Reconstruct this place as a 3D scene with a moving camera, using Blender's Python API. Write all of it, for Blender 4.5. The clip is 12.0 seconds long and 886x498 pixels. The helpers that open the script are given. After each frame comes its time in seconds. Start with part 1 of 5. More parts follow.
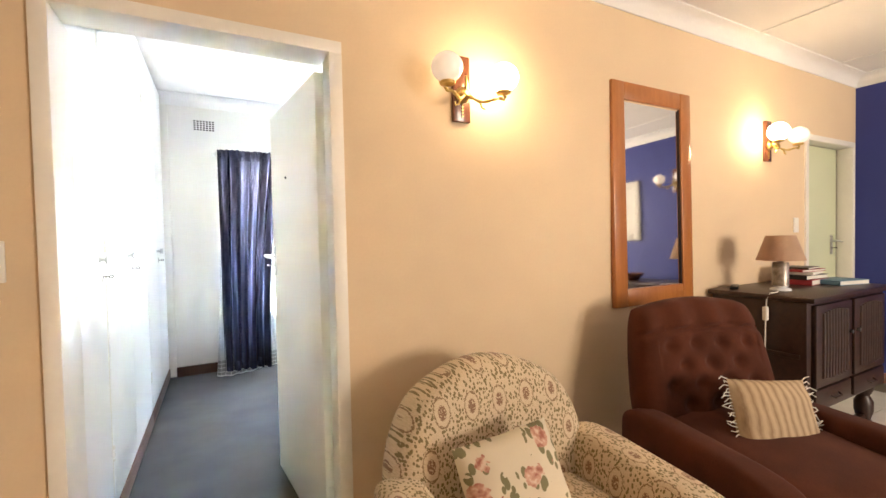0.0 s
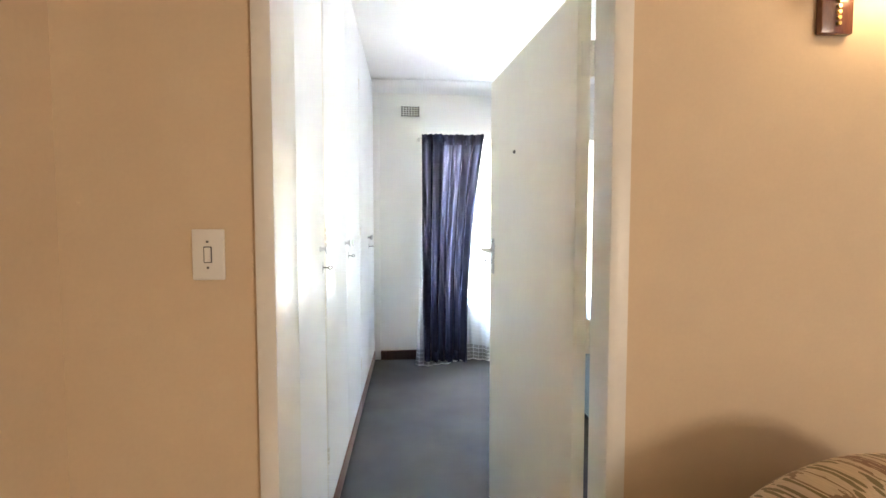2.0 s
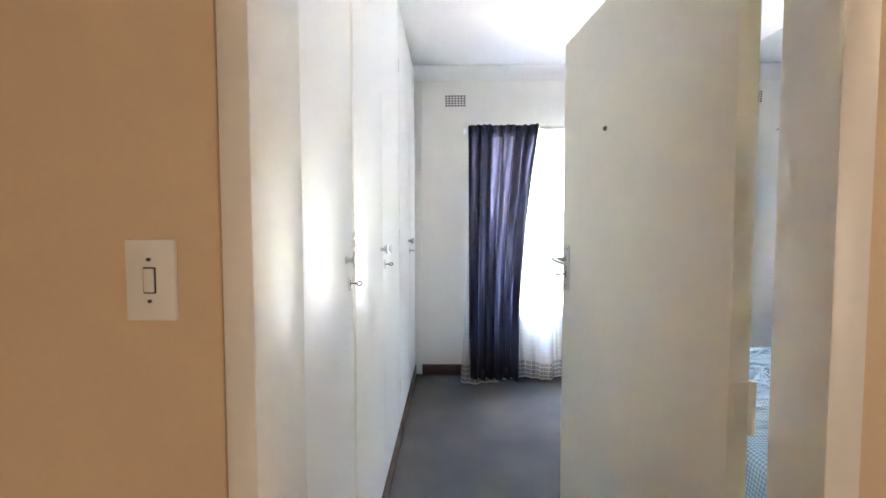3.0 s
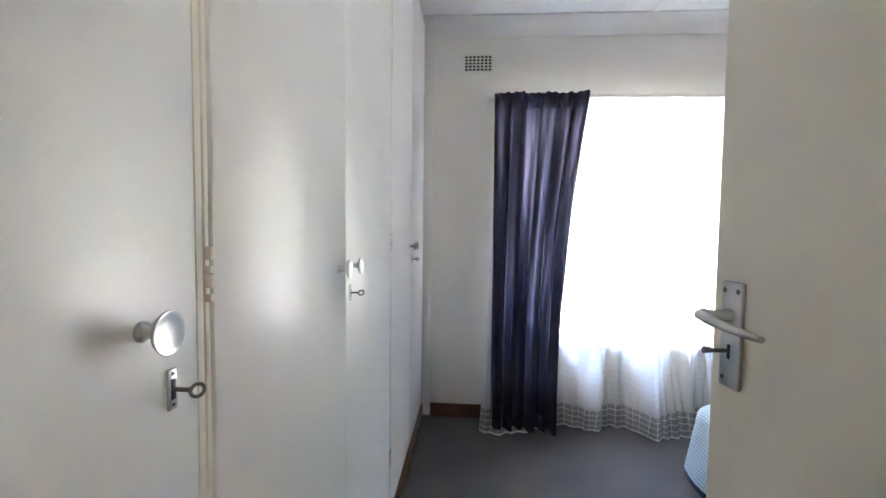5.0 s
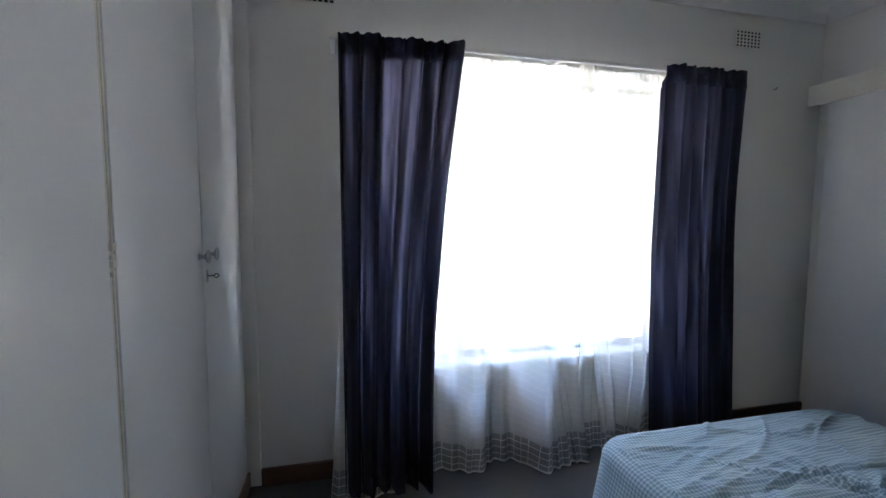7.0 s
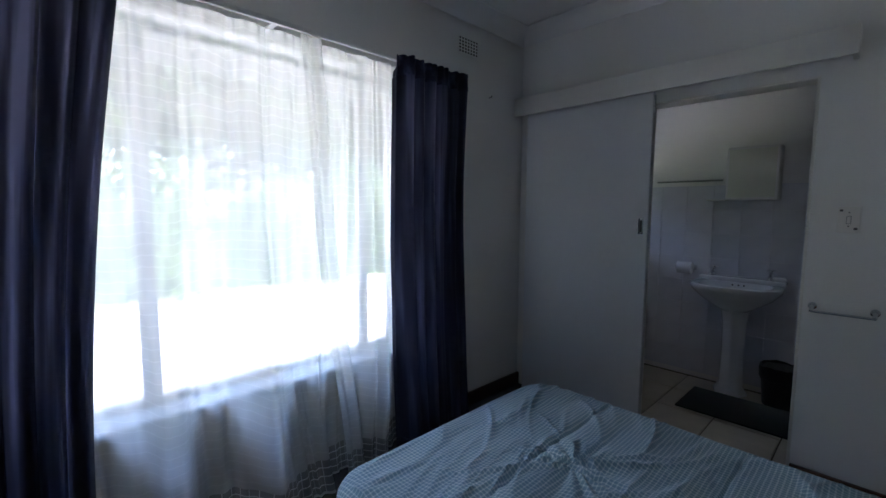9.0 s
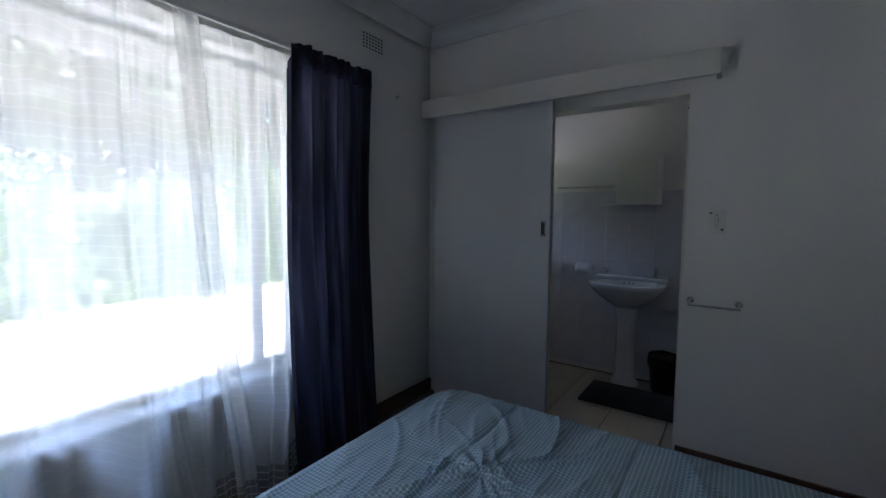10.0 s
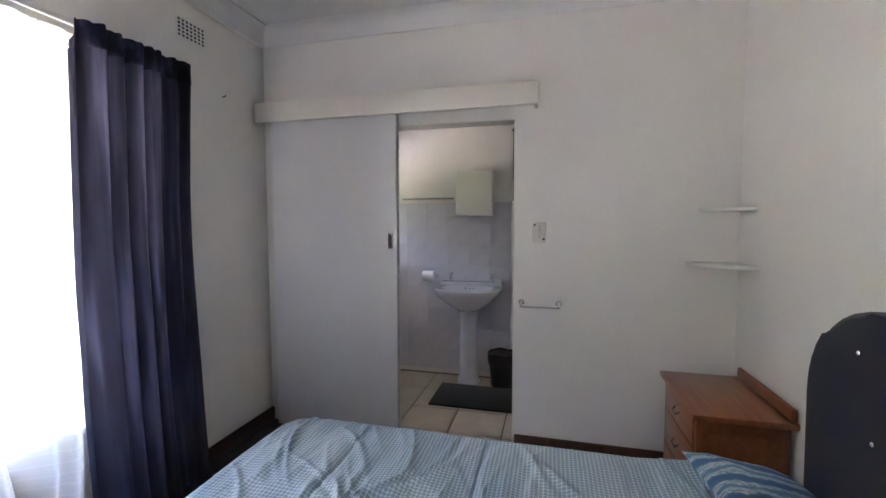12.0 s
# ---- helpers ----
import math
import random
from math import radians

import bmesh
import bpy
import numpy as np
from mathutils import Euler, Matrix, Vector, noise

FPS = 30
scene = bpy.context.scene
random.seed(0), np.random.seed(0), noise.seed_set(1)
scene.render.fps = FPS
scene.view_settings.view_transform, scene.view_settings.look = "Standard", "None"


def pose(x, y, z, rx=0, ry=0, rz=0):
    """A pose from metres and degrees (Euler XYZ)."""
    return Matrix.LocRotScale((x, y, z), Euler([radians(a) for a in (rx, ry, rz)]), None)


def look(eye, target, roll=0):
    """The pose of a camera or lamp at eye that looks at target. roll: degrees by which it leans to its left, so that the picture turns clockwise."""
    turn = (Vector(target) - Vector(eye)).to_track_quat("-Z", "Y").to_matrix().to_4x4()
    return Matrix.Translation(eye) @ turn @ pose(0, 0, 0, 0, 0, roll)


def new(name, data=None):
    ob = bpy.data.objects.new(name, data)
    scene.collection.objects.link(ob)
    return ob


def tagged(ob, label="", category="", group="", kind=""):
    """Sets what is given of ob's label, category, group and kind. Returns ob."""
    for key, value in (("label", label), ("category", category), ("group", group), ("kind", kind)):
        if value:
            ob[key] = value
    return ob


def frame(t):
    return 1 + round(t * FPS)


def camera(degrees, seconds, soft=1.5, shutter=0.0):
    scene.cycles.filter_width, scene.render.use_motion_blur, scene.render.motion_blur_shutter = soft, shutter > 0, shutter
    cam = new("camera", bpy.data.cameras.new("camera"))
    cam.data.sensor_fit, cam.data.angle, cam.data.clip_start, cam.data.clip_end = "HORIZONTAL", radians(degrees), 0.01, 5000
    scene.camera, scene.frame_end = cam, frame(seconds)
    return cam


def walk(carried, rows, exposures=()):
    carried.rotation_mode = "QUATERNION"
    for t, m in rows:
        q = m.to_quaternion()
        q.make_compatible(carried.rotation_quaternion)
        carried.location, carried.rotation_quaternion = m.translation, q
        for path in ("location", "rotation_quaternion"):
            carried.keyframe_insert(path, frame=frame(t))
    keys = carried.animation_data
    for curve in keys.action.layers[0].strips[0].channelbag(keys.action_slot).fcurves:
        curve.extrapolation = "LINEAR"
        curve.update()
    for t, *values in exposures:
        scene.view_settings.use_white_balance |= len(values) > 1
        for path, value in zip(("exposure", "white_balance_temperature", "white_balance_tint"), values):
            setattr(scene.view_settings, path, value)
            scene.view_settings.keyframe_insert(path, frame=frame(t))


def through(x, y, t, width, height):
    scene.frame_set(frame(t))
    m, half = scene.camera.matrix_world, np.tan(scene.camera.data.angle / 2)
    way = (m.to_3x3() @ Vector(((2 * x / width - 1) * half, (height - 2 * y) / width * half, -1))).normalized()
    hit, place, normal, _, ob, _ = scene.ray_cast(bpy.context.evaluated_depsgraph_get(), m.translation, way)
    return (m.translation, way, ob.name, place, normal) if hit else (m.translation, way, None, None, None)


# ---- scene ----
cam = camera(92.2, 12.0)
PATH = [
    (0, (0.039, 0.455, 1.321), (0.97, 2.224, 1.267), -1.2),
    (0.5, (-0.003, 0.576, 1.313), (0.796, 2.408, 1.245), -1.0),
    (1, (-0.018, 0.737, 1.319), (0.558, 2.651, 1.232), -0.7),
    (1.5, (-0.03, 0.926, 1.334), (0.348, 2.887, 1.237), -0.4),
    (2, (-0.067, 1.069, 1.341), (0.09, 3.06, 1.24), -0.0),
    (2.5, (-0.095, 1.28, 1.348), (-0.093, 3.277, 1.248), -0.2),
    (3, (-0.101, 1.491, 1.352), (-0.135, 3.488, 1.254), -0.1),
    (5, (-0.077, 2.369, 1.369), (-0.212, 4.362, 1.262), 0.7),
    (5.5, (-0.078, 2.555, 1.371), (-0.111, 4.55, 1.246), 0.7),
    (6, (-0.054, 2.782, 1.391), (0.023, 4.776, 1.249), 0.6),
    (6.5, (-0.002, 2.965, 1.391), (0.243, 4.945, 1.245), 0.4),
    (7, (0.057, 3.114, 1.4), (0.52, 5.054, 1.242), 0.2),
    (9, (0.39, 3.344, 1.424), (1.771, 4.78, 1.238), 0.3),
    (9.5, (0.451, 3.355, 1.415), (1.975, 4.639, 1.241), 0.3),
    (10, (0.495, 3.371, 1.407), (2.133, 4.508, 1.249), 0.4),
    (10.5, (0.519, 3.406, 1.426), (2.273, 4.355, 1.276), 0.2),
    (11, (0.524, 3.433, 1.433), (2.374, 4.18, 1.289), 0.1),
    (11.5, (0.529, 3.403, 1.447), (2.428, 4.015, 1.304), 0.0),
    (12, (0.531, 3.404, 1.441), (2.466, 3.893, 1.319), -0.1),
]
# stops, as the clip's camera adapts
EXPOSURES = [(0.0, 7.9, 6600, 22), (1.5, 7.6, 6600, 22), (2.5, 7.2, 6600, 24), (3.2, 7.0, 6600, 25), (5.0, 6.25, 6750, 27), (6.5, 5.35, 6500, 26), (7.2, 4.65, 6250, 25), (9.0, 3.9, 5850, 25), (10.0, 3.8, 5900, 25), (10.6, 4.0, 6100, 28), (11.0, 4.3, 6300, 30), (11.5, 5.15, 6700, 32), (12.0, 5.75, 6950, 34)]
walk(cam, [(t, look(eye, target, roll)) for t, eye, target, roll in PATH], EXPOSURES)

# ---------------------------------------------------------------- world and light
world = bpy.data.worlds.new("sky")
scene.world = world
world.use_nodes = True
wn = world.node_tree
sky = wn.nodes.new("ShaderNodeTexSky")
sky.sky_type = "NISHITA"
sky.sun_disc = False
sky.sun_elevation = radians(52)
sky.sun_rotation = radians(150)
sky.air_density, sky.dust_density = 1.2, 2.5
wn.links.new(sky.outputs[0], wn.nodes["Background"].inputs[0])
wn.nodes["Background"].inputs[1].default_value = 0.15
sun = new("sun", bpy.data.lights.new("sun", "SUN"))
sun.data.energy, sun.data.angle, sun.data.color = 5.0, radians(10), (1.0, 0.95, 0.88)
# Added area lamp in the unseen south opening, standing in for daylight.
lamp_day = new("added_daylight_panel", bpy.data.lights.new("added_daylight_panel", "AREA"))
lamp_day.data.shape, lamp_day.data.size, lamp_day.data.size_y = "RECTANGLE", 1.7, 1.1
lamp_day.data.energy, lamp_day.data.color = 0.64, (1.0, 0.92, 0.72)
lamp_day.matrix_world = look((3.3, -2.86, 1.5), (3.3, 0.0, 1.5))
sun.matrix_world = look((2, 30, 30), (2 - 8, 30 + 14, 9.5))

# ---------------------------------------------------------------- materials
def nodes_of(name):
    m = bpy.data.materials.new(name)
    m.use_nodes = True
    nt = m.node_tree
    return m, nt, nt.nodes["Principled BSDF"]


def node(nt, kind, **values):
    n = nt.nodes.new(kind)
    for key, value in values.items():
        if key == "op":
            n.operation = value
        elif key == "a":
            n.inputs[0].default_value = value
        elif key == "b":
            n.inputs[1].default_value = value
        elif key == "scale":
            n.inputs["Scale"].default_value = value
        elif key == "detail":
            n.inputs["Detail"].default_value = value
    return n


def ramp(nt, source, stops):
    r = nt.nodes.new("ShaderNodeValToRGB")
    while len(r.color_ramp.elements) < len(stops):
        r.color_ramp.elements.new(0.5)
    for e, (p, c) in zip(r.color_ramp.elements, stops):
        e.position, e.color = p, (*c, 1) if len(c) == 3 else c
    nt.links.new(source, r.inputs[0])
    return r.outputs[0]


def mixed(nt, fac, a, b, blend="MIX"):
    m = nt.nodes.new("ShaderNodeMix")
    m.data_type, m.blend_type = "RGBA", blend
    for sock, v in ((m.inputs[0], fac), (m.inputs[6], a), (m.inputs[7], b)):
        if isinstance(v, bpy.types.NodeSocket):
            nt.links.new(v, sock)
        elif isinstance(v, tuple):
            sock.default_value = (*v, 1)
        else:
            sock.default_value = v
    return m.outputs[2]


def coords(nt, kind="Object", scale=(1, 1, 1)):
    c, m = nt.nodes.new("ShaderNodeTexCoord"), nt.nodes.new("ShaderNodeMapping")
    m.inputs["Scale"].default_value = scale
    nt.links.new(c.outputs[kind], m.inputs[0])
    return m.outputs[0]


def noise_of(nt, vec, scale, detail=3.0):
    n = node(nt, "ShaderNodeTexNoise", scale=scale, detail=detail)
    nt.links.new(vec, n.inputs["Vector"])
    return n.outputs["Fac"]


def bumped(nt, bsdf, height, strength=0.2, distance=0.002):
    b = nt.nodes.new("ShaderNodeBump")
    b.inputs["Strength"].default_value, b.inputs["Distance"].default_value = strength, distance
    nt.links.new(height, b.inputs["Height"])
    nt.links.new(b.outputs[0], bsdf.inputs["Normal"])


def paint(name, col, rough=0.6, metal=0.0, var=0.08, big=1.5, fine=120, bump=0.15, dist=0.001, stretch=(1, 1, 1), spec=0.5, coat=0.0):
    """A plain finish with slow stains, fine grain and relief."""
    m, nt, p = nodes_of(name)
    vec = coords(nt, "Object", stretch)
    slow, grain = noise_of(nt, vec, big, 4), noise_of(nt, vec, fine, 2)
    lo = tuple(c * (1 - var) for c in col)
    hi = tuple(min(1, c * (1 + var)) for c in col)
    c1 = ramp(nt, slow, [(0.3, lo), (0.7, hi)])
    c2 = ramp(nt, grain, [(0.3, (1 - var / 2,) * 3), (0.7, (1, 1, 1))])
    nt.links.new(mixed(nt, 1.0, c1, c2, "MULTIPLY"), p.inputs["Base Color"])
    rr = ramp(nt, slow, [(0.3, (max(0.02, rough - 0.06),) * 3), (0.7, (min(1, rough + 0.06),) * 3)])
    nt.links.new(rr, p.inputs["Roughness"])
    p.inputs["Metallic"].default_value = metal
    p.inputs["Specular IOR Level"].default_value = spec
    p.inputs["Coat Weight"].default_value = coat
    if bump:
        bumped(nt, p, grain, bump, dist)
    return m


def wood(name, dark, light, rough=0.4, along=(1, 14, 14), scale=3.0, coat=0.0):
    m, nt, p = nodes_of(name)
    vec = coords(nt, "Object", along)
    g = noise_of(nt, vec, scale, 5)
    f = noise_of(nt, vec, scale * 9, 3)
    col = mixed(nt, 0.35, ramp(nt, g, [(0.3, dark), (0.7, light)]), ramp(nt, f, [(0.35, dark), (0.65, light)]))
    nt.links.new(col, p.inputs["Base Color"])
    p.inputs["Roughness"].default_value = rough
    p.inputs["Coat Weight"].default_value = coat
    bumped(nt, p, f, 0.15, 0.001)
    return m


def cloth(name, col, var=0.12, weave=900, rough=0.9, through=0.0, see=0.0, sheen=0.2, backlit_streaks=False):
    """Woven cloth; through: light that passes scattered; see: light that passes straight."""
    m, nt, p = nodes_of(name)
    vec = coords(nt, "Object")
    slow, grain = noise_of(nt, vec, 5, 3), noise_of(nt, vec, weave, 1)
    lo, hi = tuple(c * (1 - var) for c in col), tuple(min(1, c * (1 + var)) for c in col)
    c = mixed(nt, 1.0, ramp(nt, slow, [(0.3, lo), (0.7, hi)]), ramp(nt, grain, [(0.3, (0.8,) * 3), (0.7, (1, 1, 1))]), "MULTIPLY")
    nt.links.new(c, p.inputs["Base Color"])
    p.inputs["Roughness"].default_value, p.inputs["Sheen Weight"].default_value = rough, sheen
    p.inputs["Specular IOR Level"].default_value = 0.2
    bumped(nt, p, grain, 0.2, 0.001)
    # Noise streaks and a paler translucent colour imitate window light through thin folds.
    if backlit_streaks:
        n = noise_of(nt, coords(nt, "UV", (1, 0.05, 1)), 16, 3)
        through = ramp(nt, n, [(0.42, (0.02,) * 3), (0.53, (through * 0.4,) * 3), (0.65, (min(1, through * 1.9),) * 3)])
        lit = nt.nodes.new("ShaderNodeRGB")
        lit.outputs[0].default_value = (0.11, 0.112, 0.185, 1)
        c = lit.outputs[0]
    if through or see:
        give_through(nt, p, c, through, see)
    return m


def give_through(nt, p, colour, through, see):
    out = nt.nodes["Material Output"]
    tl, tr = nt.nodes.new("ShaderNodeBsdfTranslucent"), nt.nodes.new("ShaderNodeBsdfTransparent")
    nt.links.new(colour, tl.inputs[0]) if isinstance(colour, bpy.types.NodeSocket) else None
    m1, m2 = nt.nodes.new("ShaderNodeMixShader"), nt.nodes.new("ShaderNodeMixShader")
    for m, f in ((m1, through), (m2, see)):
        if isinstance(f, bpy.types.NodeSocket):
            nt.links.new(f, m.inputs[0])
        else:
            m.inputs[0].default_value = f
    nt.links.new(p.outputs[0], m1.inputs[1])
    nt.links.new(tl.outputs[0], m1.inputs[2])
    nt.links.new(m1.outputs[0], m2.inputs[1])
    nt.links.new(tr.outputs[0], m2.inputs[2])
    nt.links.new(m2.outputs[0], out.inputs[0])


def maths(nt, op, a, b=0.0):
    n = nt.nodes.new("ShaderNodeMath")
    n.operation = op
    for k, v in enumerate((a, b)):
        if isinstance(v, bpy.types.NodeSocket):
            nt.links.new(v, n.inputs[k])
        else:
            n.inputs[k].default_value = v
    return n.outputs[0]


def stripes(nt, value, pitch, share):
    """1 on a line of that share of the pitch."""
    return maths(nt, "LESS_THAN", maths(nt, "FRACT", maths(nt, "DIVIDE", value, pitch)), share)


def net_material():
    m, nt, p = nodes_of("net_voile")
    uv = nt.nodes.new("ShaderNodeTexCoord").outputs["UV"]
    s = nt.nodes.new("ShaderNodeSeparateXYZ")
    nt.links.new(uv, s.inputs[0])
    wob = noise_of(nt, coords(nt, "UV", (1, 0.3, 1)), 7, 2)
    v = maths(nt, "ADD", s.outputs[1], maths(nt, "MULTIPLY", wob, 0.05))
    rib = stripes(nt, v, 0.042, 0.13)
    low = maths(nt, "LESS_THAN", s.outputs[1], 0.15)
    grid = maths(nt, "MAXIMUM", stripes(nt, s.outputs[1], 0.038, 0.13), stripes(nt, s.outputs[0], 0.06, 0.07))
    hem = maths(nt, "LESS_THAN", s.outputs[1], 0.012)
    body = maths(nt, "SUBTRACT", 0.33, maths(nt, "MULTIPLY", rib, 0.06))
    lowsee = maths(nt, "SUBTRACT", 0.60, maths(nt, "MULTIPLY", grid, 0.6))
    see = maths(nt, "ADD", maths(nt, "MULTIPLY", low, lowsee), maths(nt, "MULTIPLY", maths(nt, "SUBTRACT", 1.0, low), body))
    see = maths(nt, "MULTIPLY", see, maths(nt, "SUBTRACT", 1.0, maths(nt, "MULTIPLY", hem, 0.8)))
    thick = noise_of(nt, coords(nt, "UV", (1, 0.15, 1)), 14, 2)
    see = maths(nt, "SUBTRACT", see, maths(nt, "MULTIPLY", maths(nt, "SUBTRACT", thick, 0.5), 0.18))
    p.inputs["Base Color"].default_value = (0.82, 0.81, 0.78, 1)
    p.inputs["Roughness"].default_value = 0.9
    tint = nt.nodes.new("ShaderNodeRGB")
    tint.outputs[0].default_value = (0.84, 0.83, 0.80, 1)
    give_through(nt, p, tint.outputs[0], 0.66, see)
    return m


def spread_material():
    """Pale blue bedspread with a fine woven check."""
    m, nt, p = nodes_of("bedspread_check")
    uv = nt.nodes.new("ShaderNodeTexCoord").outputs["UV"]
    s = nt.nodes.new("ShaderNodeSeparateXYZ")
    nt.links.new(uv, s.inputs[0])
    a, b = stripes(nt, s.outputs[0], 0.0165, 0.30), stripes(nt, s.outputs[1], 0.0165, 0.30)
    both = maths(nt, "MULTIPLY", maths(nt, "ADD", a, b), 0.5)
    slow = noise_of(nt, uv, 4, 3)
    fine = noise_of(nt, uv, 500, 1)
    c = ramp(nt, both, [(0.0, (0.25, 0.39, 0.49)), (0.5, (0.45, 0.59, 0.66)), (1.0, (0.72, 0.80, 0.83))])
    c = mixed(nt, 1.0, c, ramp(nt, slow, [(0.3, (0.88, 0.88, 0.9)), (0.7, (1, 1, 1))]), "MULTIPLY")
    nt.links.new(c, p.inputs["Base Color"])
    p.inputs["Roughness"].default_value, p.inputs["Specular IOR Level"].default_value = 0.85, 0.25
    p.inputs["Sheen Weight"].default_value = 0.2
    bumped(nt, p, maths(nt, "ADD", both, fine), 0.35, 0.002)
    return m


def medallion_material():
    """Cream tapestry with oval medallions and leaf sprays."""
    m, nt, p = nodes_of("tapestry_medallion")
    vec = coords(nt, "UV", (8.6, 6.6, 1))
    s = nt.nodes.new("ShaderNodeSeparateXYZ")
    nt.links.new(vec, s.inputs[0])
    row = maths(nt, "FLOOR", s.outputs[1])
    x = maths(nt, "ADD", s.outputs[0], maths(nt, "MULTIPLY", maths(nt, "MODULO", row, 2.0), 0.5))
    fx = maths(nt, "SUBTRACT", maths(nt, "FRACT", x), 0.5)
    fy = maths(nt, "SUBTRACT", maths(nt, "FRACT", s.outputs[1]), 0.5)
    r = maths(nt, "SQRT", maths(nt, "ADD", maths(nt, "MULTIPLY", fx, maths(nt, "MULTIPLY", fx, 1.5)), maths(nt, "MULTIPLY", fy, fy)))
    rough = noise_of(nt, coords(nt, "UV"), 130, 2)
    rr = maths(nt, "ADD", r, maths(nt, "MULTIPLY", maths(nt, "SUBTRACT", rough, 0.5), 0.14))
    ring = maths(nt, "MULTIPLY", maths(nt, "GREATER_THAN", rr, 0.285), maths(nt, "LESS_THAN", rr, 0.325))
    heart = maths(nt, "MULTIPLY", maths(nt, "LESS_THAN", rr, 0.16), maths(nt, "GREATER_THAN", rough, 0.43))
    vo = node(nt, "ShaderNodeTexVoronoi", scale=108)
    nt.links.new(coords(nt, "UV", (1, 0.7, 1)), vo.inputs["Vector"])
    leaf = maths(nt, "MULTIPLY", maths(nt, "LESS_THAN", vo.outputs["Distance"], 0.42), maths(nt, "GREATER_THAN", r, 0.345))
    leaf = maths(nt, "MULTIPLY", leaf, maths(nt, "GREATER_THAN", noise_of(nt, coords(nt, "UV"), 30, 2), 0.28))
    ground = ramp(nt, noise_of(nt, coords(nt, "UV"), 260, 2), [(0.3, (0.54, 0.43, 0.29)), (0.7, (0.68, 0.56, 0.40))])
    c = mixed(nt, maths(nt, "MULTIPLY", leaf, 0.9), ground, (0.165, 0.125, 0.05))
    c = mixed(nt, maths(nt, "MULTIPLY", ring, 0.85), c, (0.20, 0.12, 0.06))
    c = mixed(nt, maths(nt, "MULTIPLY", heart, 0.85), c, (0.20, 0.09, 0.05))
    nt.links.new(c, p.inputs["Base Color"])
    p.inputs["Roughness"].default_value, p.inputs["Sheen Weight"].default_value = 0.9, 0.2
    p.inputs["Specular IOR Level"].default_value = 0.2
    bumped(nt, p, rough, 0.3, 0.002)
    return m


def rose_material():
    """Off-white cushion cover with rose heads and green leaves."""
    m, nt, p = nodes_of("cushion_roses")
    uv = coords(nt, "UV")
    big = node(nt, "ShaderNodeTexVoronoi", scale=11)
    nt.links.new(uv, big.inputs["Vector"])
    rough = noise_of(nt, uv, 45, 3)
    d = maths(nt, "ADD", big.outputs["Distance"], maths(nt, "MULTIPLY", maths(nt, "SUBTRACT", rough, 0.5), 0.35))
    rose = maths(nt, "LESS_THAN", d, 0.36)
    petals = ramp(nt, rough, [(0.35, (0.36, 0.13, 0.09)), (0.5, (0.58, 0.33, 0.24)), (0.62, (0.70, 0.54, 0.42))])
    lv = node(nt, "ShaderNodeTexVoronoi", scale=38)
    nt.links.new(coords(nt, "UV", (1, 0.6, 1)), lv.inputs["Vector"])
    leaf = maths(nt, "MULTIPLY", maths(nt, "LESS_THAN", lv.outputs["Distance"], 0.42), maths(nt, "LESS_THAN", d, 0.62))
    c = mixed(nt, leaf, (0.66, 0.58, 0.44), (0.20, 0.18, 0.09))
    c = mixed(nt, rose, c, petals)
    nt.links.new(c, p.inputs["Base Color"])
    p.inputs["Roughness"].default_value = 0.85
    bumped(nt, p, noise_of(nt, uv, 400, 1), 0.25, 0.002)
    return m


def striped_material(name, low, high, pitch, axis=0, extra=None):
    m, nt, p = nodes_of(name)
    uv = coords(nt, "UV")
    s = nt.nodes.new("ShaderNodeSeparateXYZ")
    nt.links.new(uv, s.inputs[0])
    v = maths(nt, "ADD", s.outputs[axis], maths(nt, "MULTIPLY", noise_of(nt, uv, 9, 2), pitch * 0.6))
    f = maths(nt, "PINGPONG", maths(nt, "DIVIDE", v, pitch), 0.5)
    g = maths(nt, "ADD", maths(nt, "MULTIPLY", f, 1.4), maths(nt, "MULTIPLY", noise_of(nt, coords(nt, "UV", (1, 6, 1) if axis else (6, 1, 1)), 40, 2), 0.5))
    nt.links.new(ramp(nt, g, extra or [(0.25, low), (0.8, high)]), p.inputs["Base Color"])
    p.inputs["Roughness"].default_value, p.inputs["Specular IOR Level"].default_value = 0.9, 0.2
    bumped(nt, p, noise_of(nt, coords(nt, "UV", (40, 400, 1)), 1.0, 2), 0.3, 0.002)
    return m


def carpet_material():
    m, nt, p = nodes_of("carpet_grey")
    vec = coords(nt)
    slow, pile = noise_of(nt, vec, 3, 4), noise_of(nt, vec, 420, 2)
    c = mixed(nt, 1.0, ramp(nt, slow, [(0.3, (0.125, 0.12, 0.118)), (0.7, (0.165, 0.16, 0.156))]), ramp(nt, pile, [(0.3, (0.55,) * 3), (0.7, (1, 1, 1))]), "MULTIPLY")
    nt.links.new(c, p.inputs["Base Color"])
    p.inputs["Roughness"].default_value, p.inputs["Specular IOR Level"].default_value = 0.95, 0.15
    bumped(nt, p, pile, 0.6, 0.004)
    return m


